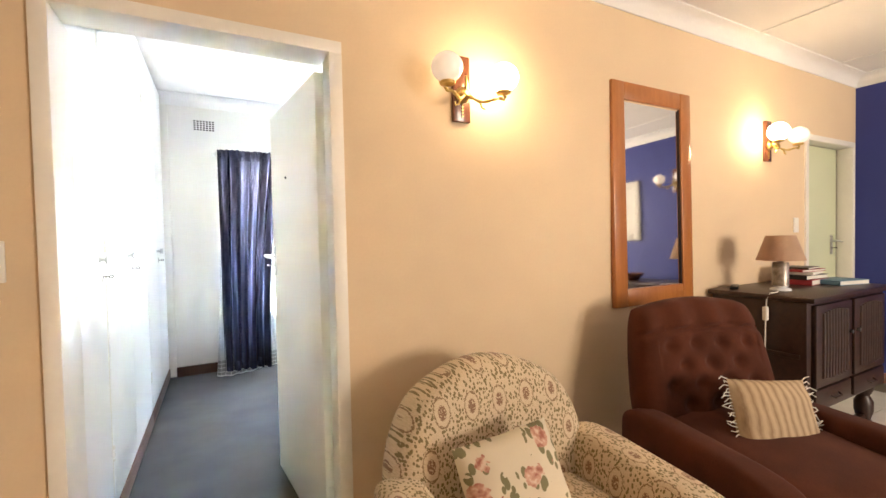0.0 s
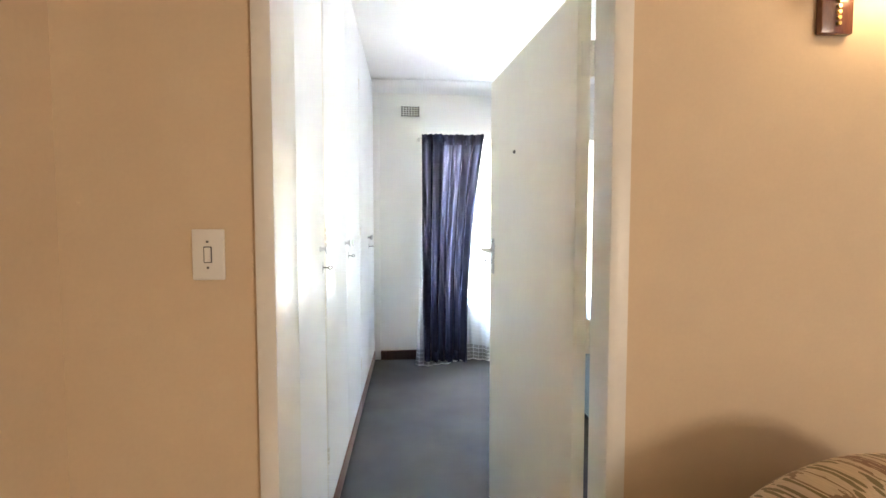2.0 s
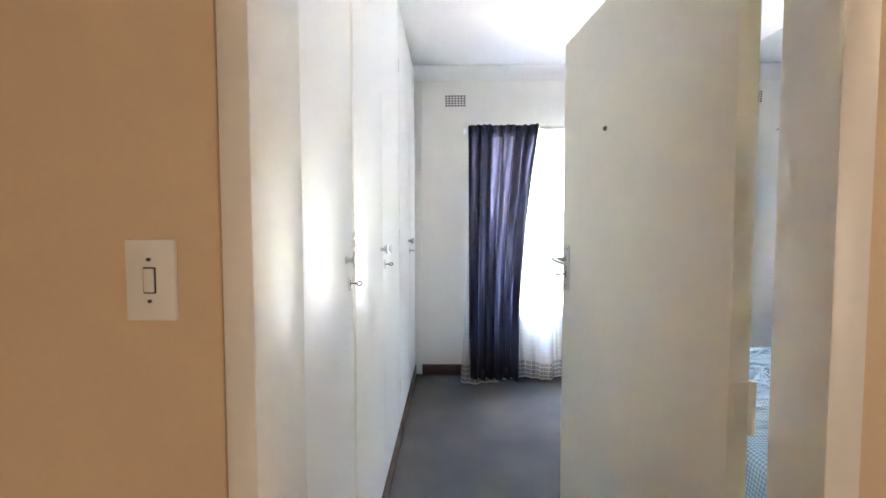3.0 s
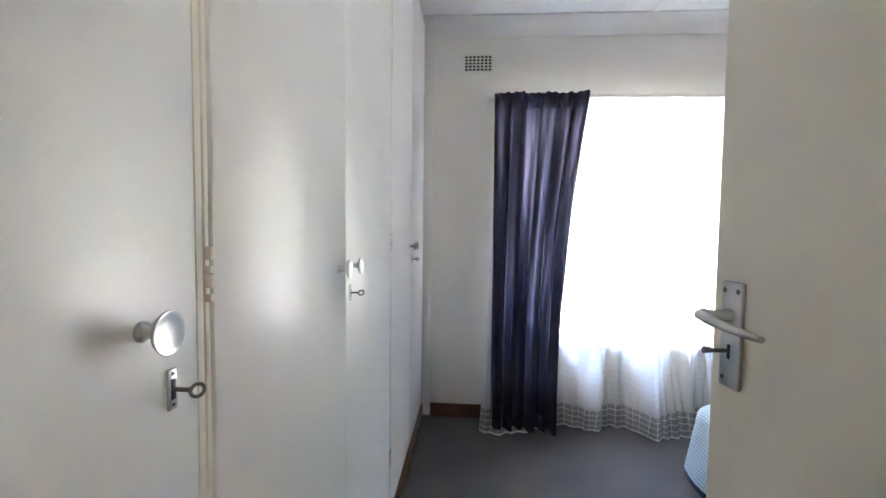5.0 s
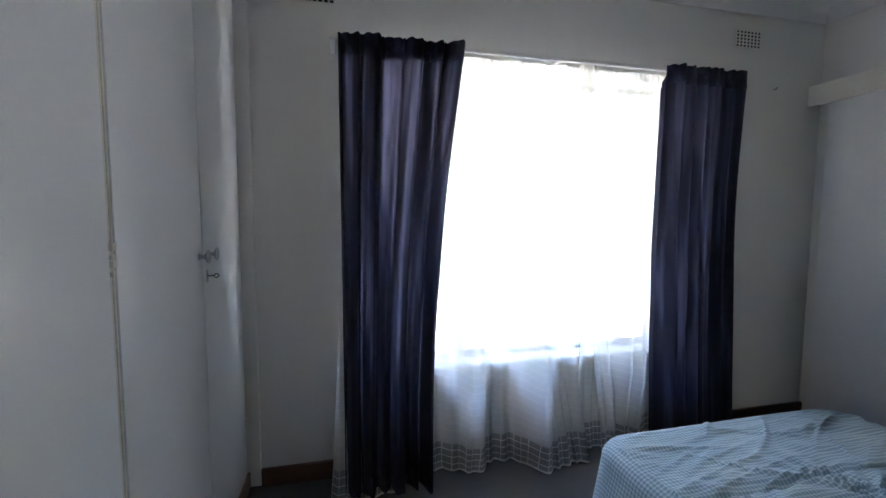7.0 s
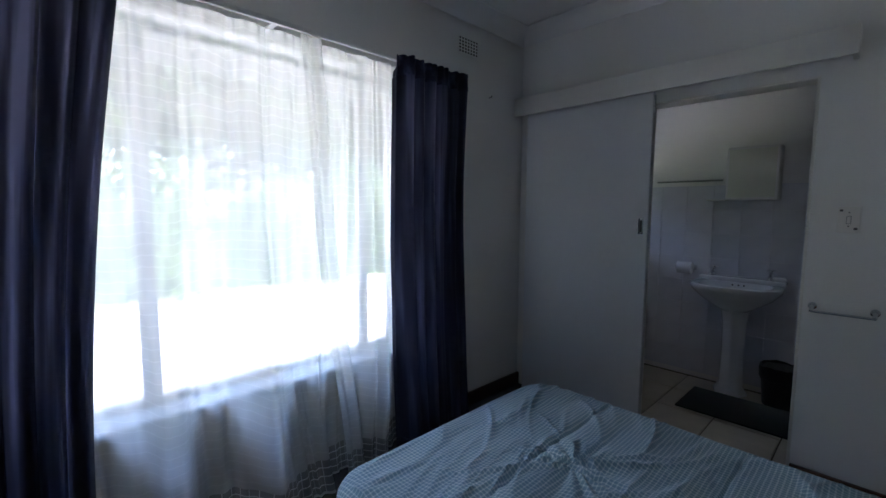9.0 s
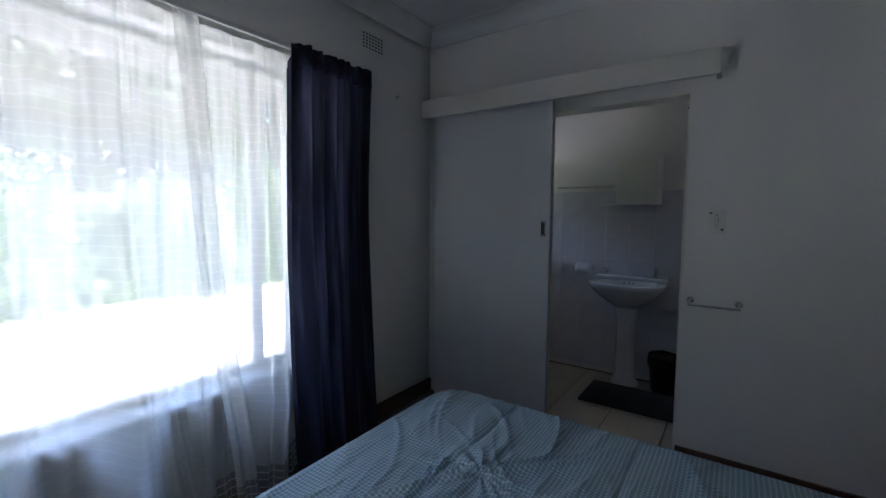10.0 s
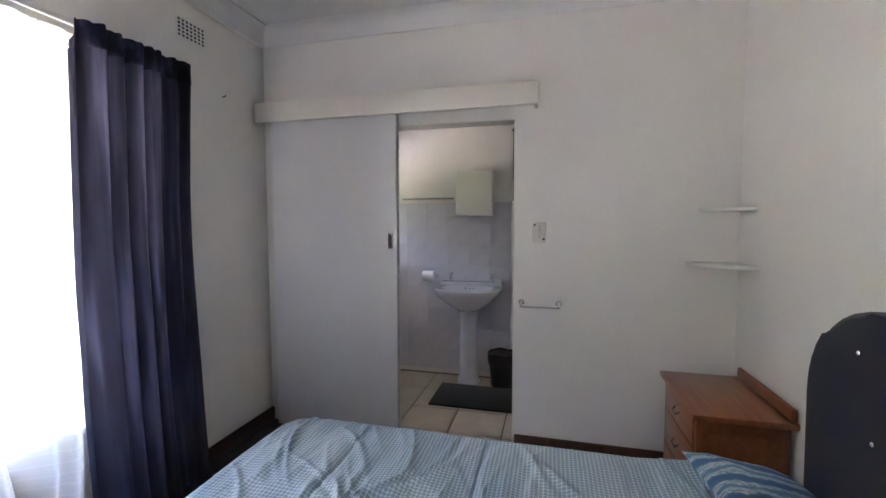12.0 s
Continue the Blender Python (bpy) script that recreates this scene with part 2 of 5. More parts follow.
def glass_material(name="window_glass"):
    """Thin clear pane: light passes straight, with a faint mirror gloss."""
    m, nt, p = nodes_of(name)
    nt.nodes.remove(p)
    clear, gloss, mix = nt.nodes.new("ShaderNodeBsdfTransparent"), nt.nodes.new("ShaderNodeBsdfGlossy"), nt.nodes.new("ShaderNodeMixShader")
    clear.inputs[0].default_value = (0.95, 0.97, 0.96, 1)
    gloss.inputs["Roughness"].default_value = 0.02
    mix.inputs[0].default_value = 0.05
    nt.links.new(clear.outputs[0], mix.inputs[1])
    nt.links.new(gloss.outputs[0], mix.inputs[2])
    nt.links.new(mix.outputs[0], nt.nodes["Material Output"].inputs[0])
    return m


def glow_material(name, col, strength):
    m, nt, p = nodes_of(name)
    p.inputs["Base Color"].default_value = (0.85, 0.82, 0.76, 1)
    p.inputs["Roughness"].default_value = 0.25
    p.inputs["Emission Color"].default_value = (*col, 1)
    p.inputs["Emission Strength"].default_value = strength
    return m


def leaf_material(name, lo, hi):
    m, nt, p = nodes_of(name)
    g = nt.nodes.new("ShaderNodeNewGeometry")
    c = ramp(nt, g.outputs["Random Per Island"], [(0.0, lo), (1.0, hi)])
    nt.links.new(c, p.inputs["Base Color"])
    p.inputs["Roughness"].default_value = 0.55
    give_through(nt, p, c, 0.35, 0.0)
    return m


PEACH = paint("plaster_peach", (0.67, 0.52, 0.345), 0.7, var=0.05, big=1.2, fine=90, bump=0.12)
CREAM = paint("plaster_cream", (0.79, 0.775, 0.735), 0.65, var=0.04, big=1.1, fine=90, bump=0.12)
BLUE = paint("plaster_blue", (0.025, 0.04, 0.22), 0.6, var=0.06, fine=90)
CEIL = paint("ceiling_white", (0.76, 0.76, 0.75), 0.8, var=0.03, fine=60)
GLOSS = paint("cupboard_enamel", (0.84, 0.845, 0.84), 0.342, var=0.025, big=1.6, fine=120, bump=0.02, dist=0.0005)
DOORP = paint("door_enamel", (0.80, 0.77, 0.68), 0.34, var=0.03, big=2.0, fine=40, bump=0.06)
FRAMEP = paint("frame_enamel", (0.78, 0.75, 0.68), 0.36, var=0.04, big=3, fine=60, bump=0.06)
GREEN = paint("door_green", (0.62, 0.67, 0.46), 0.4, var=0.03)
WHITE = paint("white_paint", (0.80, 0.79, 0.76), 0.4, var=0.03)
SLIDE = paint("sliding_enamel", (0.72, 0.73, 0.74), 0.38, var=0.03, big=1.2, fine=30)
PLASTIC = paint("switch_plastic", (0.78, 0.76, 0.70), 0.36, var=0.03, bump=0.0)
SKIRT = wood("skirting_wood", (0.055, 0.02, 0.012), (0.13, 0.055, 0.03), 0.4)
KICK = wood("kickboard_wood", (0.16, 0.075, 0.05), (0.27, 0.15, 0.11), 0.45, along=(14, 1, 14))
CARPET = carpet_material()
CHROME = paint("chrome", (0.75, 0.76, 0.78), 0.12, 1.0, var=0.05, big=20, bump=0.0)
ALU = paint("brushed_aluminium", (0.58, 0.59, 0.60), 0.34, 1.0, var=0.06, big=30, fine=300, bump=0.05)
STEEL = paint("worn_steel", (0.16, 0.155, 0.15), 0.4, 1.0, var=0.15, big=40)
BRASS = paint("aged_brass", (0.62, 0.44, 0.16), 0.34, 1.0, var=0.2, big=40, bump=0.05)
NAVY = cloth("curtain_navy", (0.028, 0.029, 0.056), through=0.42, sheen=0.05, weave=600, backlit_streaks=True)
NET = net_material()
SPREAD = spread_material()
NAVYV = cloth("headboard_navy", (0.012, 0.014, 0.03), var=0.15)
PINE = wood("nightstand_pine", (0.19, 0.05, 0.016), (0.34, 0.11, 0.038), 0.32, along=(1.5, 12, 12), coat=0.3)
OAKRED = wood("mirror_oak", (0.34, 0.115, 0.025), (0.44, 0.17, 0.045), 0.32, along=(14, 14, 1.5), coat=0.2)
DARKOAK = wood("sideboard_oak", (0.012, 0.004, 0.002), (0.040, 0.013, 0.006), 0.42, along=(2, 12, 12), coat=0.12)
PLAQUE = wood("sconce_plaque", (0.10, 0.03, 0.012), (0.2, 0.07, 0.03), 0.25, along=(14, 14, 2), coat=0.5)
TAPESTRY = medallion_material()
ROSES = rose_material()
VELVET = cloth("recliner_velvet", (0.082, 0.022, 0.010), var=0.25, weave=250, sheen=0.03)
STRAW = striped_material("cushion_straw", (0.27, 0.185, 0.11), (0.46, 0.35, 0.23), 0.036)
STRIPED = striped_material("pillow_stripe", (0.05, 0.13, 0.26), (0.10, 0.21, 0.36), 0.13, extra=[(0.2, (0.05, 0.14, 0.28)), (0.52, (0.09, 0.2, 0.36)), (0.60, (0.6, 0.72, 0.75)), (0.66, (0.12, 0.25, 0.4)), (0.76, (0.55, 0.68, 0.72)), (0.84, (0.12, 0.26, 0.4))])
CERAMIC = paint("ceramic_white", (0.78, 0.79, 0.80), 0.1, var=0.02, bump=0.0)
TILEW = paint("wall_tile_white", (0.68, 0.68, 0.72), 0.14, var=0.04, big=5, bump=0.02)
TILEB = paint("bath_floor_tile", (0.52, 0.46, 0.36), 0.36, var=0.1, big=6, fine=60)
TILEL = paint("living_floor_tile", (0.66, 0.63, 0.58), 0.2, var=0.06, big=5)
GROUT = paint("grout_brown", (0.13, 0.10, 0.075), 0.9, var=0.15)
RUBBER = cloth("bath_mat_grey", (0.028, 0.032, 0.032), var=0.2, weave=120)
BLACKBAG = paint("bin_black", (0.012, 0.012, 0.013), 0.35, var=0.2, big=30)
MIRROR = paint("mirror_silver", (0.92, 0.93, 0.93), 0.01, 1.0, var=0.0, bump=0.0)
PANEL = paint("cabinet_panel", (0.74, 0.75, 0.64), 0.4, var=0.02)
GLASS = glass_material()
SKYBLOCK = paint("opaque_pane_white", (0.8, 0.82, 0.8), 0.12, var=0.02, bump=0.1)
OPALON = glow_material("opal_glass_lit", (1.0, 0.765, 0.42), 0.24)
OPALOFF = glow_material("opal_glass_dim", (1.0, 0.82, 0.6), 0.0015)
DARKGAP = paint("shadow_gap", (0.006, 0.005, 0.004), 0.9)
PAPER = paint("paper", (0.7, 0.68, 0.62), 0.8)
RED = paint("book_red", (0.35, 0.03, 0.04), 0.5)
BLACK = paint("black_plastic", (0.015, 0.015, 0.016), 0.4)
TEAL = paint("book_blue", (0.10, 0.22, 0.32), 0.45)
SHADE = cloth("shade_linen", (0.68, 0.47, 0.33), through=0.4, weave=500)
TIN = paint("tin_printed", (0.34, 0.30, 0.26), 0.36, 0.6, var=0.5, big=25)
GRASS = paint("lawn", (0.16, 0.18, 0.08), 0.9, var=0.3, big=0.8, fine=40)
PAVE = paint("paving_pale", (0.44, 0.43, 0.40), 0.85, var=0.1, big=0.8, fine=30)
HEDGE = leaf_material("hedge_leaves", (0.045, 0.08, 0.03), (0.12, 0.18, 0.07))
CROWN = leaf_material("tree_leaves", (0.018, 0.036, 0.014), (0.05, 0.085, 0.03))
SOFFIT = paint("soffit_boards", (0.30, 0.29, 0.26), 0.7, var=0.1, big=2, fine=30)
BARK = paint("bark", (0.12, 0.09, 0.07), 0.9, var=0.3, big=8, stretch=(1, 1, 0.2))


# ---------------------------------------------------------------- mesh makers
def box(x0, x1, y0, y1, z0, z1, bevel=0.0, bm=None, seg=2):
    own = bmesh.new()
    bmesh.ops.create_cube(own, size=1.0, matrix=Matrix.Translation(((x0 + x1) / 2, (y0 + y1) / 2, (z0 + z1) / 2)) @ Matrix.Diagonal((abs(x1 - x0), abs(y1 - y0), abs(z1 - z0), 1)))
    if bevel:
        bmesh.ops.bevel(own, geom=own.edges[:], offset=bevel, segments=seg, profile=0.5, affect="EDGES")
    return join(bm, own)


def join(bm, own, m=None):
    if m is not None:
        bmesh.ops.transform(own, matrix=m, verts=own.verts)
    if bm is None:
        return own
    me = bpy.data.meshes.new("joined")
    own.to_mesh(me)
    own.free()
    bm.from_mesh(me)
    bpy.data.meshes.remove(me)
    return bm


def lathe(profile, seg=24, bm=None, m=None):
    """Turn (radius, z) pairs round z."""
    own = bmesh.new()
    rings = []
    for r, z in profile:
        rings.append([own.verts.new((max(r, 1e-4) * math.cos(2 * math.pi * k / seg), max(r, 1e-4) * math.sin(2 * math.pi * k / seg), z)) for k in range(seg)])
    for a, b in zip(rings, rings[1:]):
        for k in range(seg):
            own.faces.new((a[k], a[(k + 1) % seg], b[(k + 1) % seg], b[k]))
    own.faces.new(rings[0][::-1])
    own.faces.new(rings[-1])
    return join(bm, own, m)


def tube(points, radius, seg=10, bm=None):
    """A round bar along points; radius may be a list."""
    own = bmesh.new()
    pts = [Vector(p) for p in points]
    rings = []
    for k, p in enumerate(pts):
        d = (pts[min(k + 1, len(pts) - 1)] - pts[max(k - 1, 0)]).normalized()
        side = d.cross((0, 0, 1)) if abs(d.z) < 0.95 else d.cross((1, 0, 0))
        side.normalize()
        up = side.cross(d)
        r = radius[k] if isinstance(radius, (list, tuple)) else radius
        rings.append([own.verts.new(p + r * (math.cos(2 * math.pi * j / seg) * side + math.sin(2 * math.pi * j / seg) * up)) for j in range(seg)])
    for a, b in zip(rings, rings[1:]):
        for j in range(seg):
            own.faces.new((a[j], a[(j + 1) % seg], b[(j + 1) % seg], b[j]))
    own.faces.new(rings[0][::-1])
    own.faces.new(rings[-1])
    bmesh.ops.recalc_face_normals(own, faces=own.faces)
    return join(bm, own)


def sheet(fn, nu, nv, uvfn=None, bm=None):
    """A cloth-like grid; fn(u, v) gives the place and uvfn(u, v) the cloth's own metres, u and v from 0 to 1."""
    own = bmesh.new()
    lay = own.loops.layers.uv.new("UVMap")
    rows = [[own.verts.new(fn(i / nu, j / nv)) for i in range(nu + 1)] for j in range(nv + 1)]
    for j in range(nv):
        for i in range(nu):
            f = own.faces.new((rows[j][i], rows[j][i + 1], rows[j + 1][i + 1], rows[j + 1][i]))
            for loop, (a, b) in zip(f.loops, ((i, j), (i + 1, j), (i + 1, j + 1), (i, j + 1))):
                loop[lay].uv = uvfn(a / nu, b / nv) if uvfn else (a / nu, b / nv)
    return join(bm, own)


def pad(hx, hy, hz, n=56, corner=0.25, dent=None, bm=None, m=None):
    """An upholstered panel in the x, z plane, its front towards -y, evenly meshed."""
    own = bmesh.new()
    lay = own.loops.layers.uv.new("UVMap")
    for sgn in (-1, 1):
        vs = {}
        for i in range(n + 1):
            for j in range(n + 1):
                a, b = math.sin((i / n - 0.5) * math.pi * 0.94) / math.sin(0.47 * math.pi), math.sin((j / n - 0.5) * math.pi * 0.94) / math.sin(0.47 * math.pi)
                t = (max(0.0, 1 - abs(a) ** 7) * max(0.0, 1 - abs(b) ** 7)) ** 0.45
                p = Vector((hx * a * math.sqrt(1 - corner * b * b), sgn * hy * t, hz * b * math.sqrt(1 - corner * a * a)))
                if dent:
                    d = Vector(dent(Vector((p.x, -hy * t, p.z))))
                    p += Vector((d.x, d.y * t if sgn < 0 else 0.0, d.z))
                vs[i, j] = own.verts.new(p)
        for i in range(n):
            for j in range(n):
                f = own.faces.new([vs[k] for k in ((i, j), (i + 1, j), (i + 1, j + 1), (i, j + 1))])
                for loop in f.loops:
                    loop[lay].uv = (loop.vert.co.x, loop.vert.co.z)
    bmesh.ops.remove_doubles(own, verts=own.verts, dist=0.0008)
    return join(bm, own, m)


def puff(hx, hy, hz, e1=0.35, e2=0.35, seg=28, rings=16, dent=None, bm=None, m=None):
    """A stuffed, rounded block; uv in metres from the front (x, z)."""
    own = bmesh.new()
    lay = own.loops.layers.uv.new("UVMap")
    sp = lambda c, e: math.copysign(abs(c) ** e, c)  # noqa: E731
    grid = []
    for j in range(rings + 1):
        a = -math.pi / 2 + math.pi * j / rings
        row = []
        for i in range(seg):
            b = 2 * math.pi * i / seg
            p = Vector((hx * sp(math.cos(a), e1) * sp(math.cos(b), e2), hy * sp(math.cos(a), e1) * sp(math.sin(b), e2), hz * sp(math.sin(a), e1)))
            if dent:
                p += Vector(dent(p))
            row.append(own.verts.new(p))
        grid.append(row)
    for j in range(rings):
        for i in range(seg):
            f = own.faces.new((grid[j][i], grid[j][(i + 1) % seg], grid[j + 1][(i + 1) % seg], grid[j + 1][i]))
    for f in own.faces:
        n = f.normal if f.normal.length else Vector((0, -1, 0))
        f.normal_update()
        n = f.normal
        for loop in f.loops:
            c = loop.vert.co
            loop[lay].uv = (c.y + 0.37, c.z) if abs(n.x) > max(abs(n.y), abs(n.z)) else ((c.x, c.y + 0.21) if abs(n.z) > abs(n.y) else (c.x, c.z))
    bmesh.ops.remove_doubles(own, verts=own.verts, dist=1e-5)
    return join(bm, own, m)


def link(name, bm, material, smooth=True):
    me = bpy.data.meshes.new(name)
    bmesh.ops.recalc_face_normals(bm, faces=bm.faces)
    bm.to_mesh(me)
    bm.free()
    if smooth:
        me.shade_smooth()
        me.set_sharp_from_angle(angle=radians(38))
    me.materials.append(material)
    return new(name, me)


def part(name, bm, material, parent, label=""):
    ob = link(name, bm, material)
    ob.parent = parent
    return tagged(ob, label) if label else ob


def thing(name, label, category, m=None, group=""):
    ob = new(name)
    ob.empty_display_size = 0.1
    if m is not None:
        ob.matrix_world = m
    return tagged(ob, label, category, group)


def structure(name, bm, material, label=""):
    return tagged(link(name, bm, material), label, kind="structure")


def lone(name, bm, material, label, category, m=None, group=""):
    ob = link(name, bm, material)
    if m is not None:
        ob.matrix_world = m
    return tagged(ob, label, category, group)


# ---------------------------------------------------------------- the plan
YL, YB, YF, XR, XC = 2.10, 2.40, 5.38, 3.20, -0.42
HB, HL = 2.77, 2.65
XB, YS, XW = 5.04, -2.8, -0.86      # blue wall, living back wall, living side wall
BX = 4.47                           # bathroom back wall


def wall_with_hole(x0, x1, y0, y1, z0, z1, holes, along="x"):
    """One closed wall mesh that runs along x or y, with openings (a, b, low, high) through it."""
    bm = bmesh.new()
    a0, a1, t0, t1 = (x0, x1, y0, y1) if along == "x" else (y0, y1, x0, x1)
    cuts = sorted({a0, a1, *(h for hole in holes for h in hole[:2])})
    tiers = sorted({z0, z1, *(h for hole in holes for h in hole[2:])})
    solid = {}
    for i in range(len(cuts) - 1):
        for k in range(len(tiers) - 1):
            ca, cz = (cuts[i] + cuts[i + 1]) / 2, (tiers[k] + tiers[k + 1]) / 2
            solid[i, k] = not any(h[0] < ca < h[1] and h[2] < cz < h[3] for h in holes)
    verts = {}

    def vert(i, k, side):
        if (i, k, side) not in verts:
            a, t, z = cuts[i], (t0, t1)[side], tiers[k]
            verts[i, k, side] = bm.verts.new((a, t, z) if along == "x" else (t, a, z))
        return verts[i, k, side]
    for (i, k), full in solid.items():
        if not full:
            continue
        for side in (0, 1):
            bm.faces.new([vert(*c, side) for c in ((i, k), (i + 1, k), (i + 1, k + 1), (i, k + 1))])
        for (di, dk), (c, d) in (((-1, 0), ((i, k), (i, k + 1))), ((1, 0), ((i + 1, k), (i + 1, k + 1))), ((0, -1), ((i, k), (i + 1, k))), ((0, 1), ((i, k + 1), (i + 1, k + 1)))):
            if not solid.get((i + di, k + dk), False):
                bm.faces.new((vert(*c, 0), vert(*d, 0), vert(*d, 1), vert(*c, 1)))
    return bm


DX0, DX1, DH = -0.424, 0.478, 2.075
structure("wall_living_north", wall_with_hole(XW - 0.2, XB + 0.2, YL, YL + 0.1, 0, 2.95, [(DX0 + 0.004, DX1 - 0.004, 0, DH - 0.004), (4.12, 5.0, 0, 2.075)]), PEACH)
structure("wall_bedroom_south", wall_with_hole(0.62, 3.32, YL + 0.1, YB, 0, 2.95, []), CREAM)
structure("wall_bedroom_door", wall_with_hole(-1.2, 0.62, YL + 0.1, 2.285, 0, 2.95, [(DX0 + 0.004, 0.53, 0, DH - 0.004)]), CREAM)
structure("wall_living_west", wall_with_hole(XW - 0.2, XW, YS, YL, 0, 2.95, [], "y"), PEACH)
structure("wall_living_east", wall_with_hole(XB, XB + 0.2, YS, YL, 0, 2.95, [], "y"), BLUE)
structure("wall_living_south", wall_with_hole(XW - 0.2, XB + 0.2, YS - 0.24, YS, 0, 2.95, [(2.4, 4.2, 0.9, 2.1)]), PEACH)
structure("floor_living_base", box(XW - 0.2, XB + 0.2, YS - 0.24, YL + 0.005, -0.2, -0.012), GROUT)
structure("ceiling_living", box(XW, XB, YS, YL, HL, HL + 0.1), CEIL)
bm = bmesh.new()
for x in (0.9, 2.1, 3.3, 4.5):
    box(x - 0.02, x + 0.02, YS, YL - 0.06, HL - 0.008, HL - 0.0005, bm=bm)
structure("ceiling_batten_living", bm, CEIL)

WX0, WX1, WZ0, WZ1 = 0.25, 2.05, 0.555, 2.19
structure("wall_bedroom_north", wall_with_hole(-1.2, BX + 0.15, YF, YF + 0.24, -0.3, 2.95, [(WX0, WX1, WZ0, WZ1), (3.6, 4.25, 1.45, 1.92)]), CREAM)
OY0, OY1, OH = 3.616, 4.42, 2.08
structure("wall_bedroom_east", wall_with_hole(XR, XR + 0.12, YB, YF, 0, 2.95, [(OY0, OY1, 0, OH)], "y"), CREAM)
structure("wall_bedroom_west", box(-1.2, -1.08, 2.285, YF, 0, 2.95), CREAM)
structure("floor_bedroom", box(-1.2, XR, 2.19, YF, -0.2, 0.0), CARPET, "dark grey fitted carpet")
structure("ceiling_bedroom", box(-1.08, XR, 2.285, YF, HB, HB + 0.12), CEIL)
bm = bmesh.new()
for x in (-0.12, 1.08, 2.28):
    box(x - 0.02, x + 0.02, YB, YF - 0.05, HB - 0.006, HB - 0.0005, bm=bm)
structure("ceiling_batten_bedroom", bm, CEIL)
structure("wall_bathroom_east", box(BX, BX + 0.15, 2.9, YF, -0.2, 2.95), CREAM)
structure("wall_bathroom_south", box(XR + 0.12, BX, 2.9, 3.0, -0.2, 2.95), CREAM)
structure("floor_bathroom_base", box(XR, BX, 3.0, YF, -0.2, -0.012), GROUT)
structure("ceiling_bathroom", box(XR + 0.12, BX, 3.0, YF, 2.6, 2.7), CEIL)
structure("threshold", box(DX0 + 0.01, DX1 - 0.01, YL + 0.005, 2.19, -0.2, 0.001), SKIRT)


def cornice(x0, y0, x1, y1, top, size, inward):
    """A coved strip under the ceiling from one corner to the other."""
    bm = bmesh.new()
    d = Vector((x1 - x0, y1 - y0, 0)).normalized()
    n = Vector((*inward, 0))
    prof = [(0.0, 0.0), (0.0, -size), (0.008, -size), (0.012, -size + 0.012)]
    prof += [(0.012 + (size - 0.024) * (1 - math.cos(a)), -size + 0.012 + (size - 0.024) * math.sin(a)) for a in (0.3, 0.6, 0.9, 1.2, 1.5)]
    prof += [(size, -0.008), (size, 0.0)]
    ends = []
    for p in ((x0, y0), (x1, y1)):
        ends.append([bm.verts.new(Vector((*p, top)) + n * a + Vector((0, 0, b))) for a, b in prof])
    for k in range(len(prof)):
        j = (k + 1) % len(prof)
        bm.faces.new((ends[0][k], ends[0][j], ends[1][j], ends[1][k]))
    bm.faces.new(ends[0])
    bm.faces.new(ends[1][::-1])
    return bm


structure("cornice_bedroom_north", cornice(-0.45, YF, XR, YF, HB, 0.105, (0, -1)), CEIL)
structure("cornice_bedroom_east", cornice(XR, YB, XR, YF, HB, 0.105, (-1, 0)), CEIL)
structure("cornice_bedroom_south", cornice(0.62, YB, XR, YB, HB, 0.105, (0, 1)), CEIL)
structure("cornice_living_north", cornice(XW, YL, XB, YL, HL, 0.095, (0, -1)), CEIL)
structure("cornice_living_east", cornice(XB, YS, XB, YL, HL, 0.095, (-1, 0)), CEIL)

structure("baseboard_bedroom_north", box(-0.36, XR, YF - 0.022, YF, 0, 0.095, 0.003), SKIRT)
structure("baseboard_bedroom_east", box(XR - 0.02, XR, YB, OY0 - 0.003, 0, 0.10, 0.003), SKIRT)
structure("baseboard_bedroom_south", box(0.62, XR - 0.02, YB, YB + 0.02, 0, 0.10, 0.003), SKIRT)
structure("baseboard_living_north", box(DX1 + 0.01, 4.11, YL - 0.018, YL, 0, 0.085, 0.003), SKIRT)
structure("baseboard_living_east", box(XB - 0.018, XB, YS, YL - 0.02, 0, 0.085, 0.003), PINE)

# ---------------------------------------------------------------- doors
bm = bmesh.new()
box(DX0, -0.379, YL - 0.014, 2.292, 0, 2.03, 0.003, bm)
box(0.428, DX1, YL - 0.014, 2.196, 0, 2.03, 0.003, bm)
box(DX0, DX1, YL - 0.014, 2.243, 2.03, DH, 0.003, bm)
box(DX0, DX1, 2.243, 2.292, 2.052, DH, 0.002, bm)
structure("door_frame_bedroom", bm, FRAMEP, "cream enamelled steel door frame")


